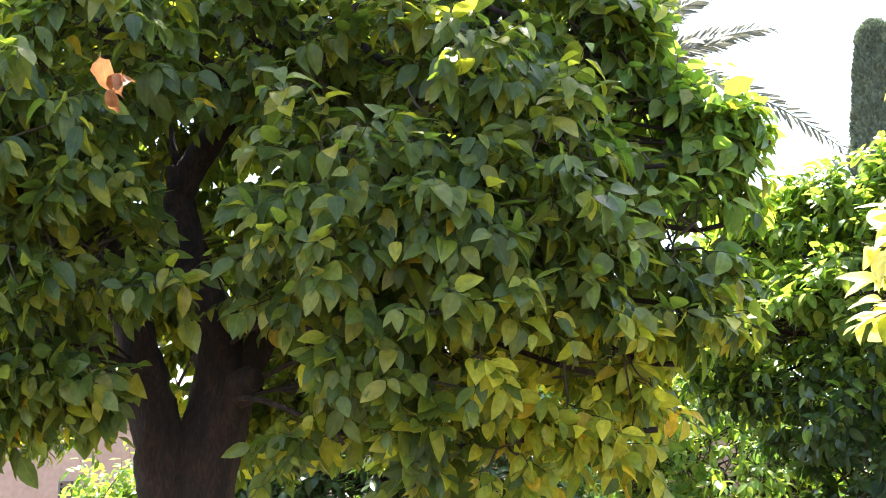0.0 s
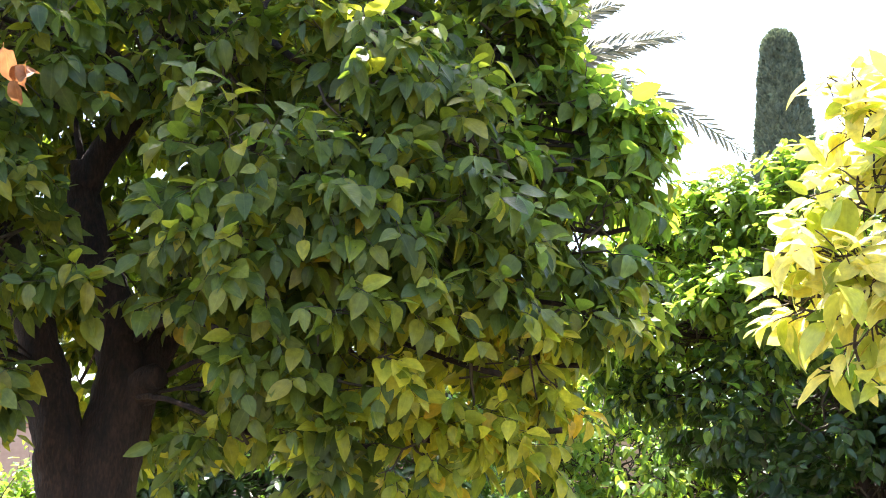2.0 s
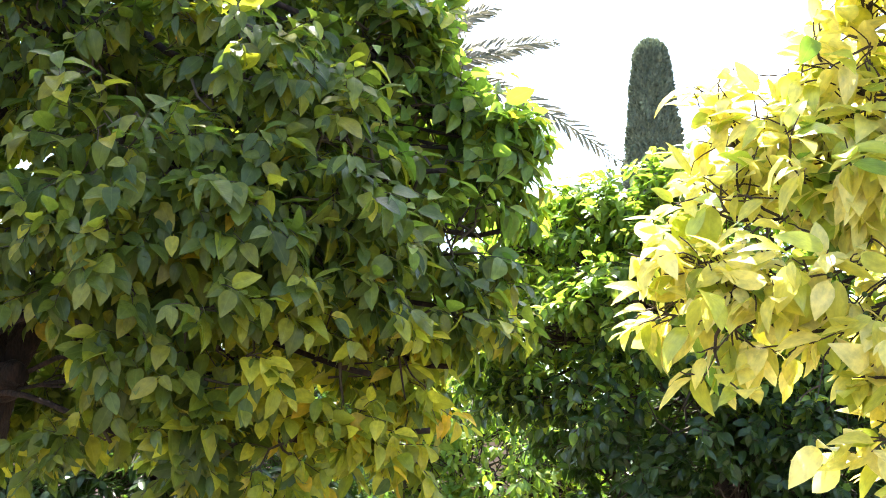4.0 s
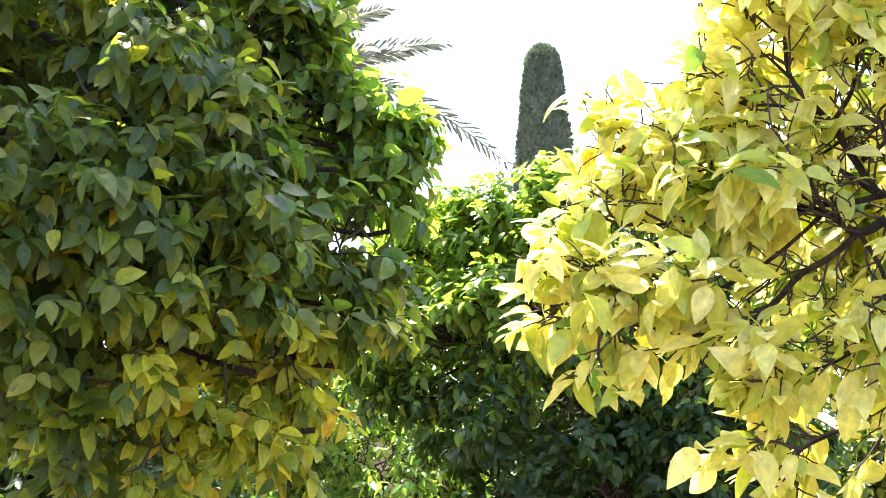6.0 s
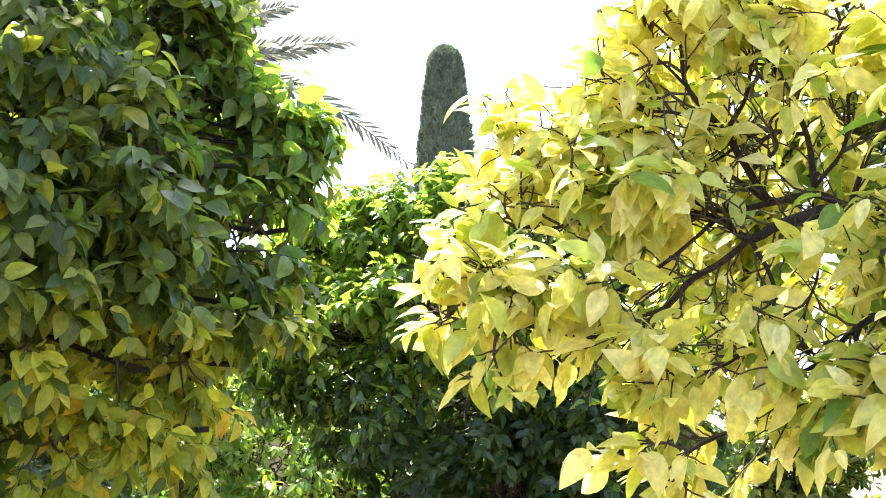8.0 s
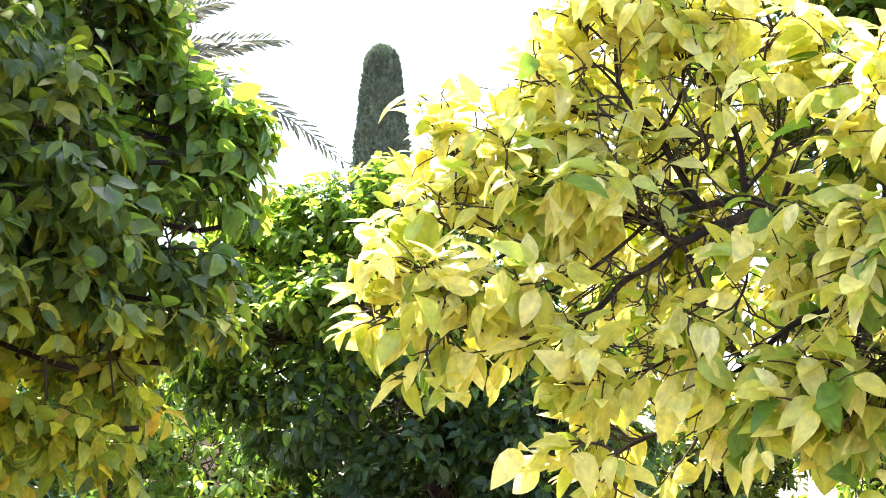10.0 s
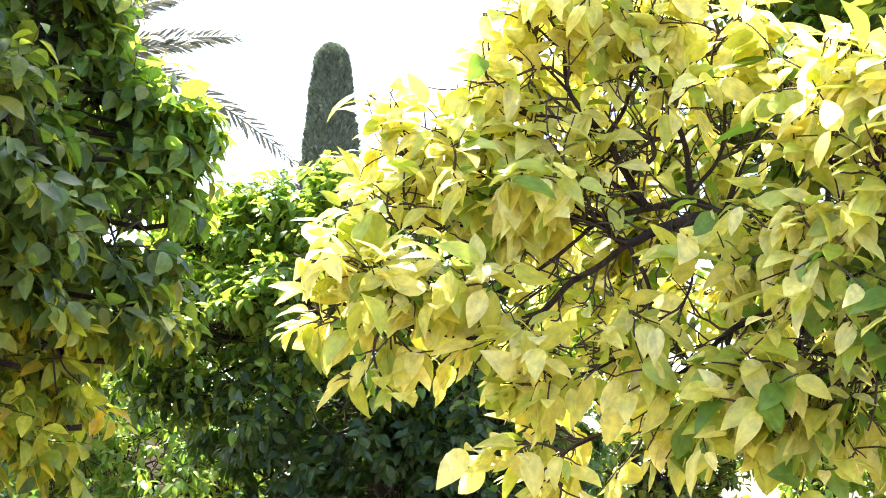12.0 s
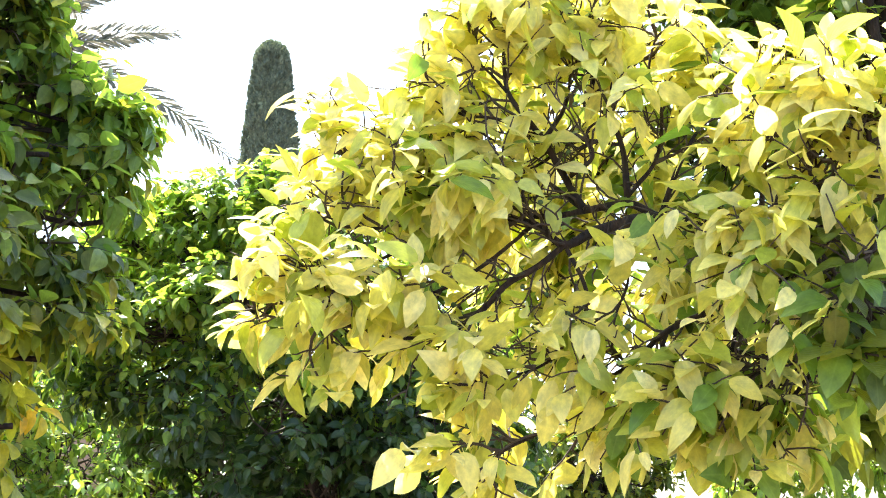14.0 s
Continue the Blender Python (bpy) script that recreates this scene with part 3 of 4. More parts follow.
# ---- the yellow-leaved orange tree close by ----
# each limb: radius at both ends and its course by bearing, distance and height
SUNLIT_LIMBS = [
    (0.017, 0.0035, [(31.8, 2.94, 2.17), (28.7, 2.69, 2.15), (25.2, 2.54, 2.15), (20.9, 2.44, 2.15), (18.2, 2.39, 2.12), (16.7, 2.37, 2.09), (15.4, 2.37, 2.13), (13.7, 2.39, 2.15), (11.7, 2.44, 2.2)]),
    (0.008, 0.002, [(20.9, 2.44, 2.15), (19.5, 2.44, 2.18), (17.6, 2.4, 2.16), (15.5, 2.4, 2.15), (13.5, 2.4, 2.19), (11.5, 2.44, 2.2), (9.2, 2.49, 2.24), (7.8, 2.54, 2.28), (6.8, 2.54, 2.31)]),
    (0.0065, 0.002, [(16.7, 2.37, 2.09), (15.5, 2.37, 2.05), (14.2, 2.37, 2.02), (13.0, 2.37, 1.97), (11.5, 2.37, 1.93), (9.5, 2.37, 1.92), (7.3, 2.37, 1.94), (5.8, 2.37, 1.94), (4.8, 2.44, 1.95)]),
    (0.005, 0.0018, [(13.7, 2.39, 2.15), (11.7, 2.39, 2.11), (9.7, 2.39, 2.09), (7.8, 2.39, 2.05), (6.0, 2.39, 2.01), (4.8, 2.49, 2.01)]),
    (0.005, 0.0018, [(13.5, 2.4, 2.19), (11.2, 2.4, 2.15), (8.7, 2.4, 2.13), (7.2, 2.4, 2.13), (6.2, 2.4, 2.15)]),
    (0.008, 0.002, [(17.6, 2.4, 2.16), (16.8, 2.4, 2.22), (15.8, 2.4, 2.3), (14.3, 2.4, 2.39), (14.1, 2.4, 2.48), (14.1, 2.4, 2.58), (14.1, 2.4, 2.69)]),
    (0.007, 0.002, [(19.5, 2.42, 2.19), (19.3, 2.42, 2.29), (18.4, 2.42, 2.39), (17.4, 2.42, 2.49), (16.7, 2.42, 2.61), (16.5, 2.42, 2.7)]),
    (0.006, 0.002, [(25.2, 2.54, 2.15), (25.3, 2.34, 2.18), (25.6, 2.24, 2.22), (25.8, 2.24, 2.26), (26.0, 2.24, 2.29)]),
    (0.007, 0.002, [(25.1, 2.44, 2.0), (22.7, 2.39, 1.96), (21.0, 2.39, 1.93), (19.3, 2.39, 1.87), (17.8, 2.39, 1.83), (15.8, 2.39, 1.76), (13.9, 2.39, 1.72), (13.3, 2.39, 1.69)]),
    (0.006, 0.002, [(28.6, 2.44, 2.04), (26.6, 2.34, 1.94), (25.6, 2.34, 1.87), (23.1, 2.34, 1.89), (21.6, 2.34, 1.83), (21.2, 2.34, 1.8)]),
    (0.008, 0.002, [(30.0, 2.74, 2.14), (28.7, 2.34, 2.12), (27.6, 2.19, 2.13), (27.2, 2.19, 2.17), (27.4, 2.19, 2.21)]),
    (0.006, 0.002, [(28.6, 2.44, 2.04), (28.0, 2.39, 1.91), (26.5, 2.39, 1.83), (25.3, 2.39, 1.77), (24.7, 2.39, 1.73)]),
    (0.009, 0.003, [(30.9, 2.74, 2.14), (30.0, 2.24, 2.14), (29.8, 2.14, 2.18), (29.7, 2.14, 2.25)]),
    (0.004, 0.0016, [(15.4, 2.37, 2.13), (13.0, 2.37, 2.05), (10.7, 2.37, 2.0), (8.5, 2.37, 1.99), (6.5, 2.37, 1.97)]),
    (0.004, 0.0016, [(15.8, 2.4, 2.3), (13.8, 2.4, 2.34), (12.2, 2.4, 2.35), (11.2, 2.4, 2.39), (10.8, 2.4, 2.41)]),
    (0.004, 0.0016, [(14.3, 2.4, 2.39), (13.5, 2.4, 2.43), (12.8, 2.4, 2.46), (12.6, 2.4, 2.49)]),
    (0.005, 0.002, [(18.4, 2.44, 2.39), (19.9, 2.49, 2.47), (20.9, 2.49, 2.49), (21.7, 2.49, 2.51)]),
    (0.006, 0.002, [(20.9, 2.44, 2.15), (21.7, 2.39, 2.23), (22.8, 2.39, 2.31), (23.8, 2.39, 2.35)]),
    (0.005, 0.0018, [(16.7, 2.37, 2.09), (17.6, 2.37, 2.0), (17.1, 2.37, 1.92), (15.6, 2.37, 1.87), (14.4, 2.37, 1.85), (13.4, 2.37, 1.83)]),
    (0.004, 0.0016, [(21.0, 2.39, 1.93), (20.5, 2.39, 1.87), (20.0, 2.39, 1.83), (19.3, 2.39, 1.8)]),
    (0.006, 0.002, [(20.9, 2.44, 2.15), (22.8, 2.39, 2.05), (23.9, 2.39, 1.96), (23.6, 2.39, 1.88), (23.5, 2.39, 1.83)]),
    (0.005, 0.0018, [(17.6, 2.4, 2.16), (15.8, 2.44, 2.23), (13.8, 2.44, 2.27), (11.7, 2.44, 2.29), (10.0, 2.44, 2.3)]),
    (0.005, 0.0018, [(15.8, 2.42, 2.3), (16.8, 2.46, 2.38), (17.1, 2.46, 2.45), (16.9, 2.46, 2.53)]),
    (0.005, 0.0018, [(19.5, 2.42, 2.19), (20.8, 2.46, 2.27), (21.1, 2.46, 2.36), (20.6, 2.46, 2.44), (21.0, 2.46, 2.52)]),
    (0.005, 0.0018, [(16.8, 2.4, 2.22), (18.0, 2.36, 2.25), (17.8, 2.36, 2.3), (18.8, 2.36, 2.33)]),
    (0.004, 0.0016, [(19.3, 2.42, 2.29), (17.3, 2.46, 2.31), (15.3, 2.46, 2.26), (13.2, 2.46, 2.24)]),
    (0.006, 0.002, [(28.7, 2.34, 2.12), (26.8, 2.24, 2.06), (24.9, 2.24, 2.05), (23.3, 2.24, 2.06)]),
    (0.006, 0.002, [(29.9, 2.64, 2.0), (28.5, 2.29, 1.97), (26.9, 2.19, 1.98), (25.6, 2.19, 2.01)]),
    (0.006, 0.002, [(30.9, 2.74, 2.14), (30.0, 2.24, 2.05), (29.2, 2.16, 1.99), (28.5, 2.16, 1.93)]),
    (0.005, 0.0018, [(25.1, 2.44, 2.0), (26.1, 2.29, 1.9), (24.7, 2.29, 1.84), (22.8, 2.29, 1.82)]),
    (0.004, 0.0016, [(18.2, 2.39, 2.12), (19.4, 2.34, 2.03), (18.8, 2.34, 1.95), (18.6, 2.34, 1.89)]),
]
SHADED_LIMBS = [
    (0.03, 0.008, [(33.7, 3.04, 2.59), (30.7, 2.99, 2.57), (28.0, 2.99, 2.59), (24.1, 2.99, 2.57), (21.9, 2.99, 2.57)]),
    (0.03, 0.012, [(31.8, 2.94, 2.17), (31.0, 2.89, 2.39), (30.3, 2.84, 2.62), (30.2, 2.84, 2.78)]),
]
INNER_LOBES = [lobe(*q) for q in (
        (23.2, 3.14, 2.73, .25), (26.9, 3.14, 2.75, .3), (30.1, 3.04, 2.61, .3), (30.1, 2.94, 2.37, .2), (29.4, 3.14, 2.88, .25),
        (24.6, 3.14, 2.94, .25), (26.2, 3.04, 2.46, .2), (29.8, 3.04, 2.18, .2), (29.3, 2.79, 1.87, .1), (28.2, 2.79, 1.91, .08),
        (30.0, 2.69, 1.94, .12), (24.0, 3.04, 2.16, .2), (20.6, 3.14, 2.13, .16, .8), (27.5, 3.04, 2.12, .25), (26.6, 2.94, 1.93, .14),
        (20.0, 3.14, 2.78, .16, .8), (31.1, 2.84, 2.26, .25), (18.0, 2.84, 2.36, .15), (16.8, 2.84, 2.5, .15), (19.7, 2.84, 2.19, .14),
        (20.8, 2.84, 2.4, .15), (15.7, 2.94, 2.15, .11), (18.1, 2.84, 2.03, .13), (22.5, 2.84, 2.31, .14))]


def ramify(rng, lines, per_metre, twigs, leaves, leaf_len):
    """Side branches along each limb, twigs along the branches and arching leaves towards the twigs' ends."""
    starts, ways, sizes = [], [], []
    for line, r0, r1 in lines:
        seg = np.linalg.norm(np.diff(line, axis=0), axis=1)
        n = max(5, int(seg.sum() * per_metre))
        bare = min(0.7, max(0.12, (r0 - 0.0058) / (r0 - r1)))          # leafy shoots leave the thin wood only
        pos = (bare + (1 - bare) * np.concatenate([rng.uniform(0.0, 1.0, n - 2) ** 0.85, [0.97, 0.999]])) * (len(line) - 1.001)
        i = pos.astype(int); f = (pos - i)[:, None]
        starts.append(line[i] * (1 - f) + line[i + 1] * f)
        tang = unit(line[i + 1] - line[i])
        off = frames(tang, rng.normal(size=(n, 3)) + np.array((0, 0, 0.25)))
        ways.append(unit(tang * rng.uniform(0.5, 1.1, (n, 1)) + off * 0.8))
        sizes.append(rng.uniform(0.08, 0.21, n) * (1.1 - 0.62 * pos / len(line)))

    def shoots(start, way, size, bow, wander):
        out = np.empty((len(start), 5, 3)); out[:, 0] = start
        for k in range(1, 5):
            out[:, k] = out[:, k - 1] + way * size[:, None] / 4
            way = unit(way + np.array((0, 0, bow)) + rng.normal(size=way.shape) * wander)
        return out

    def along(lines_, per, low):
        n = len(lines_) * per
        which = np.repeat(np.arange(len(lines_)), per)
        pos = (low + (1 - low) * (np.tile(np.arange(per), len(lines_)) + rng.uniform(0.1, 1.0, n)) / per).clip(0, 0.999) * 3.999
        i = pos.astype(int); f = (pos - i)[:, None]
        return lines_[which, i] * (1 - f) + lines_[which, i + 1] * f, unit(lines_[which, i + 1] - lines_[which, i]), n

    dead = []
    for line, r0, r1 in lines:
        n = int(np.linalg.norm(np.diff(line, axis=0), axis=1).sum() * 15)
        pos = rng.uniform(0.05, 0.8, n) * (len(line) - 1.001)
        i = pos.astype(int)
        tang = unit(line[i + 1] - line[i])
        way = unit(tang * 0.9 + frames(tang, rng.normal(size=(n, 3)) * np.array((1.0, 0.5, 0.7))) * 0.7)
        dead.append(shoots(line[i], way, rng.uniform(0.05, 0.16, n), 0.0, 0.3))
    dead = np.concatenate(dead)
    spur, tang, n = along(dead, 3, 0.3)
    spurs = shoots(spur, unit(tang * 0.6 + frames(tang, rng.normal(size=(n, 3))) * 0.8), rng.uniform(0.02, 0.06, n), 0.0, 0.3)
    starts, ways, sizes = map(np.concatenate, (starts, ways, sizes))
    boughs = shoots(starts, ways, sizes, 0.02, 0.3)
    p, tang, n = along(boughs, twigs, 0.3)
    tw = shoots(p, unit(tang * 0.7 + frames(tang, rng.normal(size=(n, 3))) * 0.7 + np.array((0, 0, 0.1))), rng.uniform(0.045, 0.12, n), -0.06, 0.16)
    b, tang, n = along(tw, leaves, 0.3)
    out = frames(tang, rng.normal(size=(n, 3)))
    a = unit(tang * 0.45 + out * 0.8 + np.array((0, -0.12, -0.2)) + rng.normal(size=(n, 3)) * 0.33)
    a[:, 2] = np.minimum(a[:, 2], 0.45)
    a = unit(a)
    hint = np.array((0, -0.45, 1.0)) + rng.normal(size=(n, 3)) * 0.42
    size = leaf_len * np.clip(rng.normal(1.0, 0.24, n), 0.4, 1.35)
    boughs = np.concatenate([boughs, dead])
    return dict(blines=boughs, brads=np.linspace(0.0031, 0.0015, 5)[None] * np.concatenate([rng.uniform(0.8, 1.4, (len(starts), 1)), rng.uniform(0.55, 0.9, (len(dead), 1))]), tlines=np.concatenate([tw, spurs]), base=b, axis=a, normal=frames(a, hint), size=size)


def sunlit_orange_tree(base, seed):
    rng = np.random.default_rng(seed)
    tree = tagged(new("orange_tree"), "orange tree with sparse pale yellow leaves in full sun", "tree", "orange trees in the garden")
    tree.location = base
    limb("trunk", [np.zeros(3), at(38, 3.0, 0.8) - base, at(37, 3.0, 1.5) - base, at(33.5, 2.95, 1.9) - base, at(30, 2.85, 2.12) - base], 0.11, 0.03, tree, BARK, n=40, sides=20)
    limb("trunk", [at(37, 3.0, 1.4) - base, at(36, 2.95, 1.9) - base, at(33, 2.9, 2.4) - base, at(29.5, 2.85, 2.9) - base], 0.07, 0.03, tree, BARK, n=30, sides=16)
    lines = []
    for r0, r1, course in SUNLIT_LIMBS + SHADED_LIMBS:
        pts = [at(*q) - base for q in course]
        limb("limb", pts, r0, r1, tree, BARK, n=34, sides=8, knots=0.3)
        lines.append((curve(pts, 24), r0, r1))
    g = ramify(rng, lines[:len(SUNLIT_LIMBS)], 25, 3, 4, 0.071)
    inner = grow(rng, at(32, 3.2, 2.2) - base, [(c - base, r, thick) for c, r, thick in INNER_LOBES], 34, 4, 7, 0.078, 0.13, 0.3, 0.45)
    for part_g, sides in ((g, 5), (inner, 4)):
        v, f = tubes(part_g["blines"], part_g["brads"], sides)
        mesh_object("branchwork", v, f, DARK_TWIG, tree, "", "stuff")
        v, f = tubes(part_g["tlines"], np.tile(np.linspace(0.0019, 0.0012, 5), (len(part_g["tlines"]), 1)), 4)
        mesh_object("twig_growth", v, f, DARK_TWIG, tree, "", "stuff")
    idx = np.arange(len(g["base"]))
    az = np.degrees(np.arctan2((g["base"] + base)[:, 0], (g["base"] + base)[:, 1]))
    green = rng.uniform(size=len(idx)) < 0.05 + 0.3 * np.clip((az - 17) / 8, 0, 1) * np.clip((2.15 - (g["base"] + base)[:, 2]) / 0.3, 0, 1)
    # Low leaves on the far right take GREEN, shade put into their colour.
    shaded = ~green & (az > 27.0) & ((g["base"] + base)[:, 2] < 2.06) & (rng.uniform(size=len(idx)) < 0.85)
    foliage(g, idx[shaded], GREEN, tree, rng, ROWS_FINE, "hanging leaves coloured dark green to stand for shade", "green_foliage", (0.1, 0.6))
    rest = idx[~green & ~shaded]
    rest = rest[np.argsort((g["base"][rest] + base)[:, 1])]
    leaf_objects(g, rest[:300], leaf_shapes("leaf", YELLOW, 0.47, 1.4, FIVE), tree, rng)
    foliage(g, rest[300:], YELLOW, tree, rng, ROWS_FINE, bent=(0.2, 0.85), wide=(0.40, 0.54), folds=(0.05, 0.4), cols=FIVE)
    foliage(g, idx[green], LIGHT_GREEN, tree, rng, ROWS_FINE, "greener leaves among the yellow ones", "green_foliage", (0.15, 0.6), (0.44, 0.58))
    idx = np.arange(len(inner["base"]))
    az = np.degrees(np.arctan2((inner["base"] + base)[:, 0], (inner["base"] + base)[:, 1]))
    chance = rng.uniform(size=len(idx))
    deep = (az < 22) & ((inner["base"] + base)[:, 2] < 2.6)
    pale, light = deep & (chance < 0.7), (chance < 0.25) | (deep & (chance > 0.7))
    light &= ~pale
    foliage(inner, idx[pale], YELLOW, tree, rng, ROWS_FINE, "", "inner_foliage")
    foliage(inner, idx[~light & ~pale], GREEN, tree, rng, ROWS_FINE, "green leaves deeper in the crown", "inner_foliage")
    foliage(inner, idx[light], LIGHT_GREEN, tree, rng, ROWS_FINE, "light green leaves deeper in the crown", "inner_foliage")
    return tree, g


Y = at(38, 3.0, 0)
yellow_tree, yellow_g = sunlit_orange_tree(Y, 23)

# ---- the middle orange tree ----
M = at(7, 6.0, 0)
mid_tree, mid_g = orange_tree(
    "rounded orange tree beyond the others, leaves coloured sunlit on top and shaded below", M,
    [([M, at(7, 6.0, 0.9), at(6.5, 5.95, 1.6), at(5, 5.8, 2.2)], 0.11, 0.04), ([at(7, 6.0, 1.1), at(9, 5.9, 1.7), at(10.5, 5.8, 2.2)], 0.08, 0.04)],
    [lobe(*q) for q in (
        (3.3, 5.64, 3.0, .15, 1.4), (1.2, 5.64, 2.88, .19, 1.4), (-0.7, 5.74, 2.83, .2, 1.4), (-2.4, 5.84, 2.81, .2, 1.3), (-3.6, 5.84, 2.65, .2),
        (5.2, 5.64, 2.97, .2), (8.0, 5.64, 2.88, .25), (10.9, 5.64, 2.8, .25), (13.3, 5.64, 2.71, .25), (2.9, 5.54, 2.72, .22),
        (0.4, 5.64, 2.64, .22), (-0.8, 5.54, 2.35, .28), (2.9, 5.44, 2.46, .3), (6.6, 5.44, 2.43, .3), (10.2, 5.54, 2.34, .3),
        (-2.6, 5.74, 2.33, .2), (-4.1, 5.84, 2.39, .2), (-2.3, 5.74, 2.16, .17), (-0.3, 5.64, 2.15, .2), (-4.5, 6.04, 2.18, .13),
        (1.6, 5.44, 2.03, .25), (5.3, 5.44, 2.01, .3), (8.9, 5.44, 2.01, .3), (12.0, 5.44, 2.0, .25), (2.3, 5.44, 1.74, .24), (6.4, 5.44, 1.67, .3),
        (10.0, 5.44, 1.67, .3), (13.0, 5.54, 1.71, .25), (4.2, 5.34, 2.68, .12), (0.4, 5.34, 2.47, .14), (0.1, 6.24, 2.07, .25),
        (1.8, 6.24, 1.78, .3), (6.4, 6.24, 1.78, .35), (10.0, 6.24, 1.75, .35), (12.9, 6.24, 2.01, .3), (-1.6, 6.34, 2.69, .3),
        (0.4, 6.34, 2.74, .34), (4.2, 6.34, 2.8, .36), (7.9, 6.34, 2.62, .4), (4.1, 6.34, 2.13, .4), (9.0, 6.34, 2.18, .4), (12.1, 6.34, 2.39, .35),
        (4.0, 6.24, 1.68, .35))],
    # Leaf colour lightens with height, painting a sunlit top over shaded lower leaves.
    SHADE_GREEN, 37, boughs=50, twigs=4, leaves=8, leaf_len=0.066, reach=0.13, singles=300, second=LIGHT_GREEN,
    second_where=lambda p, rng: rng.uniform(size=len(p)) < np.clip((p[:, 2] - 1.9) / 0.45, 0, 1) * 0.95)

# ---- trees and shrubs of the rows behind ----
FAR = [
    ("shaded green orange tree near the end of the wall", (-36, 8), GREEN, [(-35, 8, 2.3, .5), (-38, 8, 2.1, .5), (-33, 8.2, 2.35, .4), (-39, 8, 2.6, .5)]),
    # Leaf colour darkened to stand for shade behind the large tree.
    ("orange tree in the row behind, leaves coloured dark green for shade", (-17, 7.4), SHADE_GREEN, [(-15, 7.2, 1.95, .5), (-18.5, 7.2, 1.85, .5), (-21, 7.5, 2.0, .45), (-12, 7.4, 1.8, .45), (-16.5, 7.6, 1.4, .5), (-22.5, 7.3, 1.6, .5), (-19.5, 7.2, 1.45, .5), (-13.5, 7.2, 1.45, .5), (-24, 7.4, 2.1, .4)]),
    ("sunlit yellow-green orange tree before the garden wall", (-4, 9.2), LIGHT_GREEN, [(-2.8, 9, 1.95, .5), (-5.5, 9.2, 2.1, .55), (-0.8, 9.3, 1.8, .5), (-4, 9, 1.45, .5), (-7.5, 9.2, 1.8, .5)]),
    ("sunlit orange tree beside the garden wall", (-9.5, 10), LIGHT_GREEN, [(-8.5, 10, 2.7, .55), (-11, 10.2, 2.5, .6), (-6.3, 10, 2.55, .5), (-4.4, 10, 2.65, .45), (-2.2, 10.2, 2.4, .42), (-9, 9.8, 1.9, .6), (-13.2, 10.2, 2.3, .5)]),
    ("small bright green orange tree at the wall's foot", (-29.5, 9), LIGHT_GREEN, [(-29.5, 9, 1.60, .40), (-30.4, 9.1, 1.35, .42), (-28.5, 9.1, 1.5, .40)]),
    ("leafy green orange tree in the far row", (18, 9), GREEN, [(17, 9, 1.95, .5), (19.0, 9, 1.85, .42), (14.5, 9.2, 1.9, .55), (18, 9, 1.3, .48), (11, 9.3, 1.7, .55), (19.2, 9, 1.35, .4), (16, 9.3, 2.25, .4), (18.6, 9, 2.3, .38), (20.6, 9, 1.65, .22), (20.6, 9, 2.0, .2)]),
    ("slender orange tree with light green leaves", (24.0, 9.5), LIGHT_GREEN, [(25.0, 9.4, 1.85, .33), (26.6, 9.6, 1.9, .36), (25.4, 9.4, 2.35, .33), (27.6, 9.6, 2.3, .34), (24.9, 9.5, 1.4, .3), (24.5, 9.5, 2.3, .3), (24.3, 9.5, 1.8, .2), (24.3, 9.5, 1.45, .2)]),
    ("sparse orange tree with bare lower branches", (30, 8.6), LIGHT_GREEN, [(29.4, 8.4, 2.15, .36), (31.5, 8.5, 2.0, .4), (28.5, 8.8, 2.2, .25)]),
]
for k, (label, (az, d), mat, lobes) in enumerate(FAR):
    b = at(az, d, 0)
    orange_tree(label, b, [([b, at(az - 0.3, d, 0.6), at(az + 0.2, d, 1.2), at(az, d, 1.6)], 0.08, 0.04)], [lobe(*q) for q in lobes], mat, 50 + k,
                boughs=32, twigs=4, leaves=6, leaf_len=0.082, fine=False, singles=150)


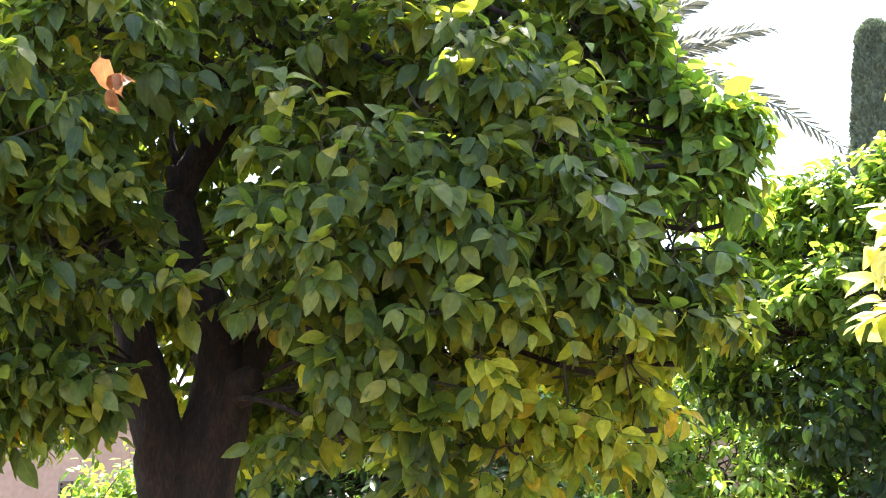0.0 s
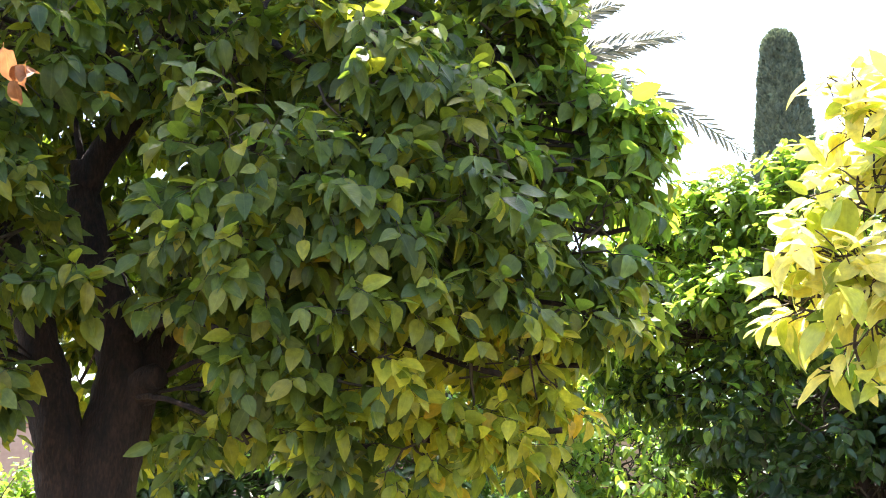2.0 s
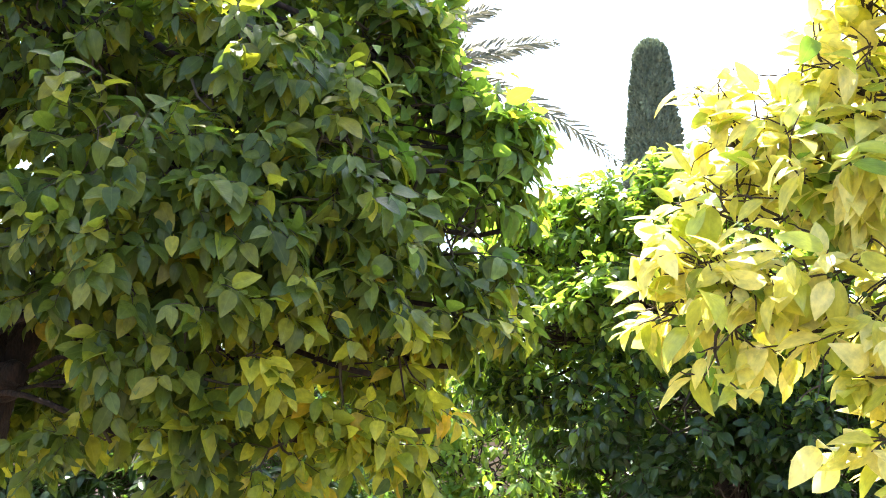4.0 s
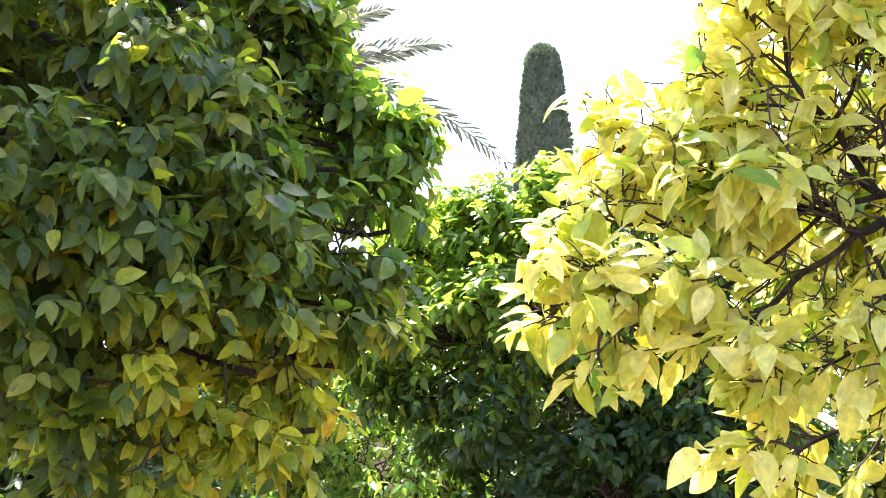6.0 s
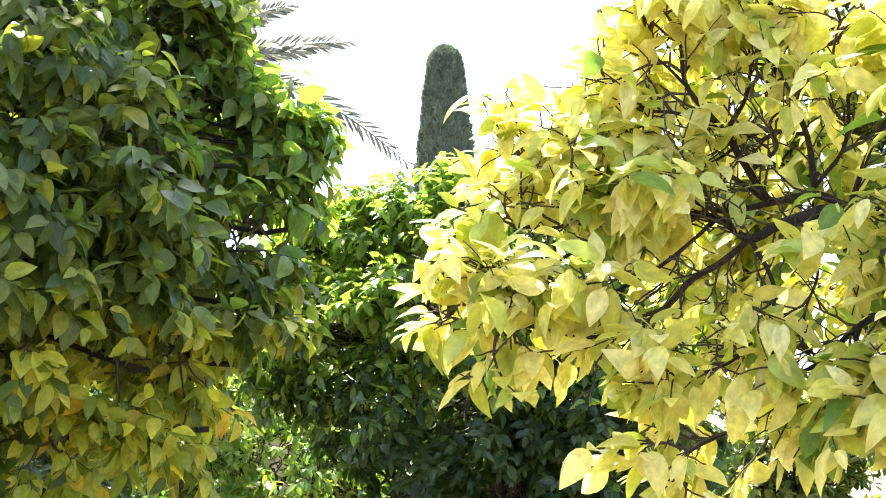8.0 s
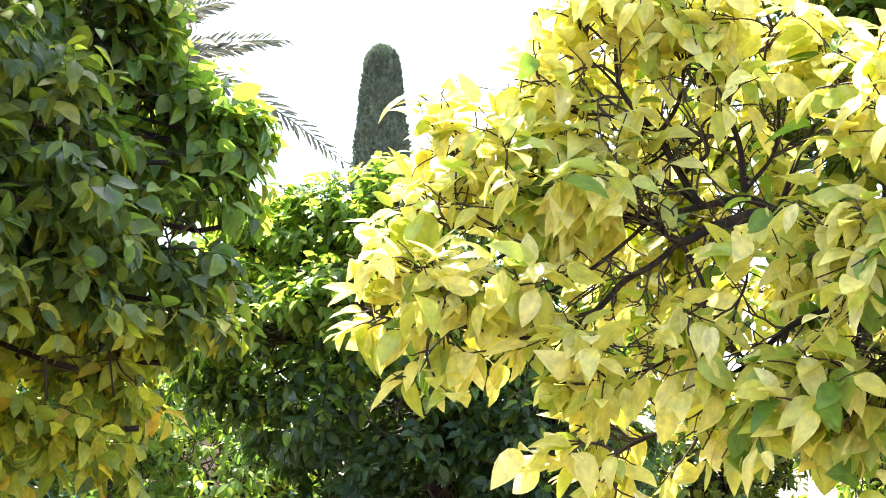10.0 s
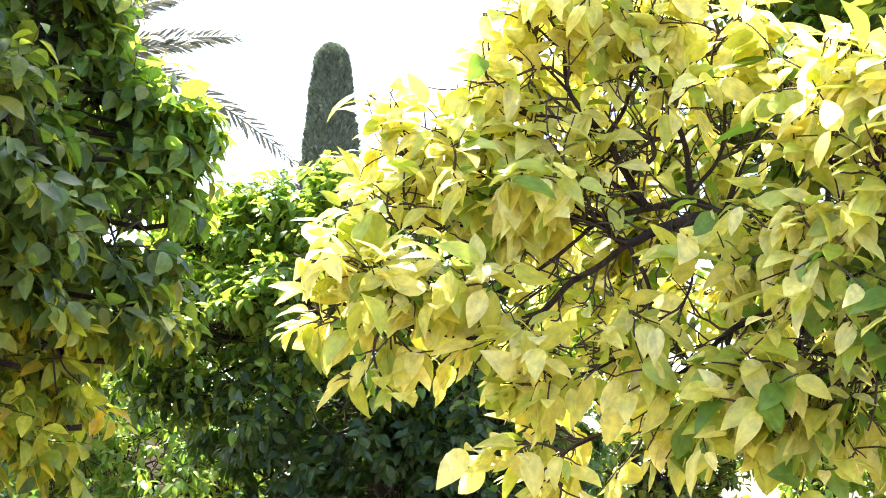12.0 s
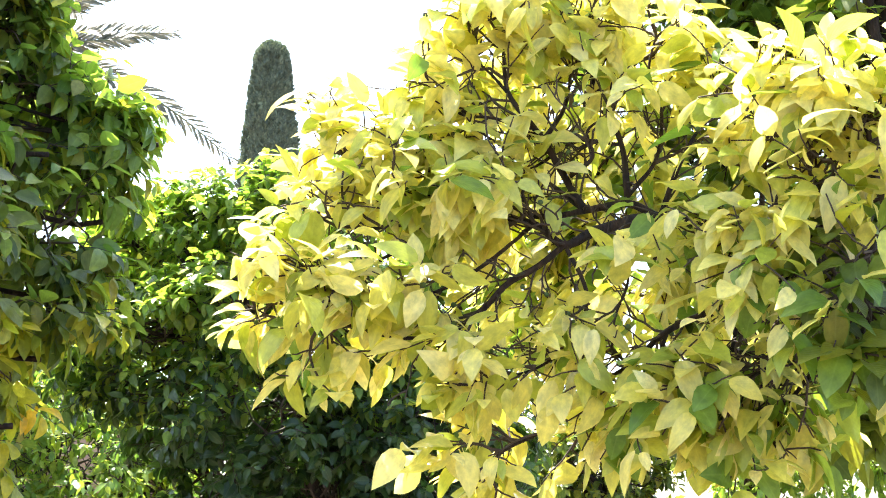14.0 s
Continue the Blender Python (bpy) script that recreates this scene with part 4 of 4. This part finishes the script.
# ---- clipped cypress ----
def cypress(base, height, width):
    rng = np.random.default_rng(5)
    tree = tagged(new("cypress"), "tall clipped dark green cypress with a rounded top", "tree")
    tree.location = base
    limb("trunk", [(0, 0, 0), (0, 0, 1.0), (0.02, 0, height * 0.5)], 0.18, 0.1, tree, BARK)
    prof = lambda h: width * 0.5 * (1.0 - 0.555 * np.clip((h - height + 4.2) / 4.2, 0, 1)) * np.sqrt(np.clip(1 - np.clip((h - height + 0.45) / 0.45, 0, 1) ** 2, 0, 1)) * np.clip((h - 0.4) / 0.8, 0.2, 1)
    zs = np.concatenate([np.linspace(0.5, height - 0.5, 90), height - 0.5 + 0.5 * np.sin(np.linspace(0.05, 1.57, 16))])
    v, f, S = [], [], 40
    for z in zs:
        for a in np.arange(S) * 2 * math.pi / S:
            r = float(prof(z)) * (0.93 + 0.05 * noise.noise(Vector((math.cos(a) * 2, math.sin(a) * 2, z * 1.8))))
            v.append((r * math.cos(a), r * math.sin(a), z))
    for k in range(len(zs) - 1):
        f += [(k * S + j, k * S + (j + 1) % S, (k + 1) * S + (j + 1) % S, (k + 1) * S + j) for j in range(S)]
    mesh_object("crown", v, f, CYPRESS, tree, uv=np.zeros((len(v), 2)))
    n = 26000
    z = np.concatenate([rng.uniform(0.6, height, n // 3), rng.uniform(height - 4.5, height, n - n // 3)])
    a = rng.uniform(0, 2 * math.pi, n)
    lump = np.array([noise.noise(Vector((math.cos(q) * 2, math.sin(q) * 2, w * 1.8))) + 0.5 * noise.noise(Vector((math.cos(q) * 6, math.sin(q) * 6, w * 6))) for q, w in zip(a, z)])
    r = prof(z) * (0.94 + 0.17 * lump)
    out = np.stack([np.cos(a), np.sin(a), 0 * a], -1)
    p = out * r[:, None] + np.stack([0 * z, 0 * z, z], -1)
    ax = unit(out * 0.6 + np.array((0, 0, 0.9)) + rng.normal(size=(n, 3)) * 0.35)
    nn = frames(ax, out + rng.normal(size=(n, 3)) * 0.5)
    vv, ff, uv = blades(p, ax, nn, rng.uniform(0.06, 0.15, n), rng.uniform(0.35, 0.6, n), rng.uniform(-0.2, 0.2, n), rng.uniform(0, 0.4, n), ROWS_TINY)
    mesh_object("foliage", vv, ff, CYPRESS, tree, "", "stuff", uv)


cypress(at(3.47, 31, 0), 13.18, 1.66)


# ---- date palm ----
def frond(name, crown, heading, a, b, reach, parent, rng, leaflet=0.37, roll=1.0, shape=None):
    d = np.array((math.cos(heading), math.sin(heading), 0.0))
    side = np.array((-d[1], d[0], 0.0))
    xs = np.linspace(0, reach, 40)
    line = crown + d * xs[:, None] + np.array((0, 0, 1.0)) * (a * xs + b * xs * xs)[:, None]
    v, f = tubes(line[None], np.linspace(0.026, 0.006, 40)[None], 6)
    rachis = mesh_object(name, v, f, PALM, parent, uv=np.zeros((len(v), 2)))
    n = 46
    u = np.linspace(0.18, 0.995, n)
    base, axis, normal, size = [], [], [], []
    for s in (-1, 1):
        i = (u * 38.9).astype(int)
        tang = unit(line[i + 1] - line[i])
        up = np.cross(tang, side); up = up * np.sign(up[:, 2:3])
        ax = unit(tang * 0.8 + s * (side * math.cos(roll) + up * math.sin(roll)) * 0.62 + up * 0.06 + rng.normal(size=(n, 3)) * 0.07)
        base.append(line[i]); axis.append(ax); normal.append(frames(ax, up * math.cos(roll) - side * math.sin(roll) + s * side * 0.2))
        size.append(leaflet * (0.45 + 0.55 * np.sin(np.clip(u * 1.05, 0, 1) * math.pi) ** 0.6) * rng.uniform(0.85, 1.1, n))
    base, axis, normal, size = map(np.concatenate, (base, axis, normal, size))
    if shape:
        for p, a, m, s in zip(base, axis, normal, size):
            w = np.cross(a, m)
            ob = new("leaflet", shape)
            ob.parent = rachis
            ob.matrix_basis = Matrix(((w[0] * s, a[0] * s, m[0] * s, p[0]), (w[1] * s, a[1] * s, m[1] * s, p[1]), (w[2] * s, a[2] * s, m[2] * s, p[2]), (0, 0, 0, 1)))
        return
    v, f, uv = blades(base, axis, normal, size, np.full(2 * n, 0.15), rng.uniform(0.0, 0.18, 2 * n), np.full(2 * n, 0.5), ROWS_COARSE)
    mesh_object("feather", v, f, PALM, rachis, "", "stuff", uv)


rng = np.random.default_rng(8)
pb = at(-9, 15, 0)
palm = tagged(new("date_palm"), "date palm with arching grey-green fronds behind the trees", "palm")
palm.location = pb
limb("trunk", [(0, 0, 0), (0.05, 0, 2.5), (0, 0, 5), (0, 0, 6.8)], 0.2, 0.16, palm, BARK, n=40, sides=14)
top = np.array((0, 0, 6.8))
one = np.zeros((1, 3))
v, f, uv = blades(one, one + (0, 1, 0), one + (0, 0, 1), np.ones(1), np.array([0.15]), np.array([0.1]), np.array([0.5]), ROWS_COARSE)
ob = mesh_object("leaflet", v, f, PALM, None, uv=uv)
leaflet_mesh = ob.data
bpy.data.objects.remove(ob)
for h, a, b, reach in ((-0.10, 0.155, -0.19, 2.85), (0.02, 0.40, -0.071, 2.15), (-0.08, 0.28, -0.05, 1.6), (0.05, 1.08, -0.28, 1.42)):
    frond("frond", top, h - radians(-9), a, b, reach, palm, rng, shape=leaflet_mesh)
for k in range(16):
    frond("frond", top, 0.9 + k * 4.6 / 15, rng.uniform(0.1, 1.0), rng.uniform(-0.3, -0.16), rng.uniform(1.6, 2.2), palm, rng)


# ---- small things ----
def dry_leaf(az, d, z, tilt, length):
    g = dict(base=np.zeros((1, 3)))
    p = at(az, d, z) - T
    ax = unit(np.array([[math.sin(tilt), 0.2, -math.cos(tilt)]]))
    nn = frames(ax, np.array([[0.3, -1.0, 0.2]]))
    v, f, uv = blades(p[None], ax, nn, np.array([length]), np.array([0.5]), np.array([0.75]), np.array([1.3]), ROWS_FINE)
    v = v + np.array([noise.noise_vector(Vector(q * 60.0)) for q in v]) * 0.006
    mesh_object("leaf", v, f, DRY, main_tree, "curled dry orange-brown leaf", "", uv)


for q in ((-31.1, 2.98, 2.65, 0.1, 0.10), (-30.5, 2.98, 2.555, 2.6, 0.08), (-30.1, 2.98, 2.615, -0.5, 0.09), (-30.6, 2.99, 2.575, 0.1, 0.07)):
    dry_leaf(*q)

fruit_at = at(-10.6, 3.32, 2.19)
fruit = tagged(new("orange_fruit"), "small shrivelled brown orange hanging among the leaves", "fruit")
fruit.location = fruit_at
bm = bmesh.new()
bmesh.ops.create_icosphere(bm, subdivisions=3, radius=0.026)
for v in bm.verts:
    v.co *= 1 + 0.10 * noise.noise(v.co * 60) - 0.25 * max(0, v.co.z / 0.026 - 0.8)
part("peel", bm, FRUIT, fruit, smooth=True)
v, f = tubes(np.array([[(0, 0, 0.02), (0.004, 0.01, 0.06), (0.0, 0.04, 0.12)]]), np.array([[0.002, 0.0015, 0.0015]]), 5)
mesh_object("stalk", v, f, TWIG, fruit)

# fruitlets on the yellow tree's twigs
rng = np.random.default_rng(77)
bm = bmesh.new()
bmesh.ops.create_icosphere(bm, subdivisions=2, radius=1.0)
first = part("fruitlet", bm, BUD, yellow_tree, smooth=True)
fruitlet_mesh = first.data
bpy.data.objects.remove(first)
ends = yellow_g["tlines"][:, 3]
for i in rng.choice(len(ends), 160, replace=False):
    ob = new("fruitlet", fruitlet_mesh)
    ob.parent = yellow_tree
    ob.matrix_basis = Matrix.Translation(Vector(ends[i]) + Vector((0, 0, 0.004))) @ Matrix.Scale(float(rng.uniform(0.0035, 0.006)), 4)

# vent in the garden wall
vent = tagged(new("wall_vent"), "small iron grille set in the pink wall", "vent")
vent.location = (11.3 * math.tan(radians(-32.1)), WALL_Y - 0.03, 1.87)
bm = bmesh.new()
for x0, x1, z0, z1 in ((-0.07, 0.07, 0.08, 0.1), (-0.07, 0.07, -0.1, -0.08), (-0.07, -0.05, -0.08, 0.08), (0.05, 0.07, -0.08, 0.08)):
    box(bm, x0, x1, -0.01, 0.03, z0, z1)
part("frame", bm, IRON, vent)
for k in range(3):
    bm = bmesh.new()
    box(bm, -0.05, 0.05, -0.004, 0.006, -0.055 + k * 0.045, -0.035 + k * 0.045)
    part("bar", bm, IRON, vent)
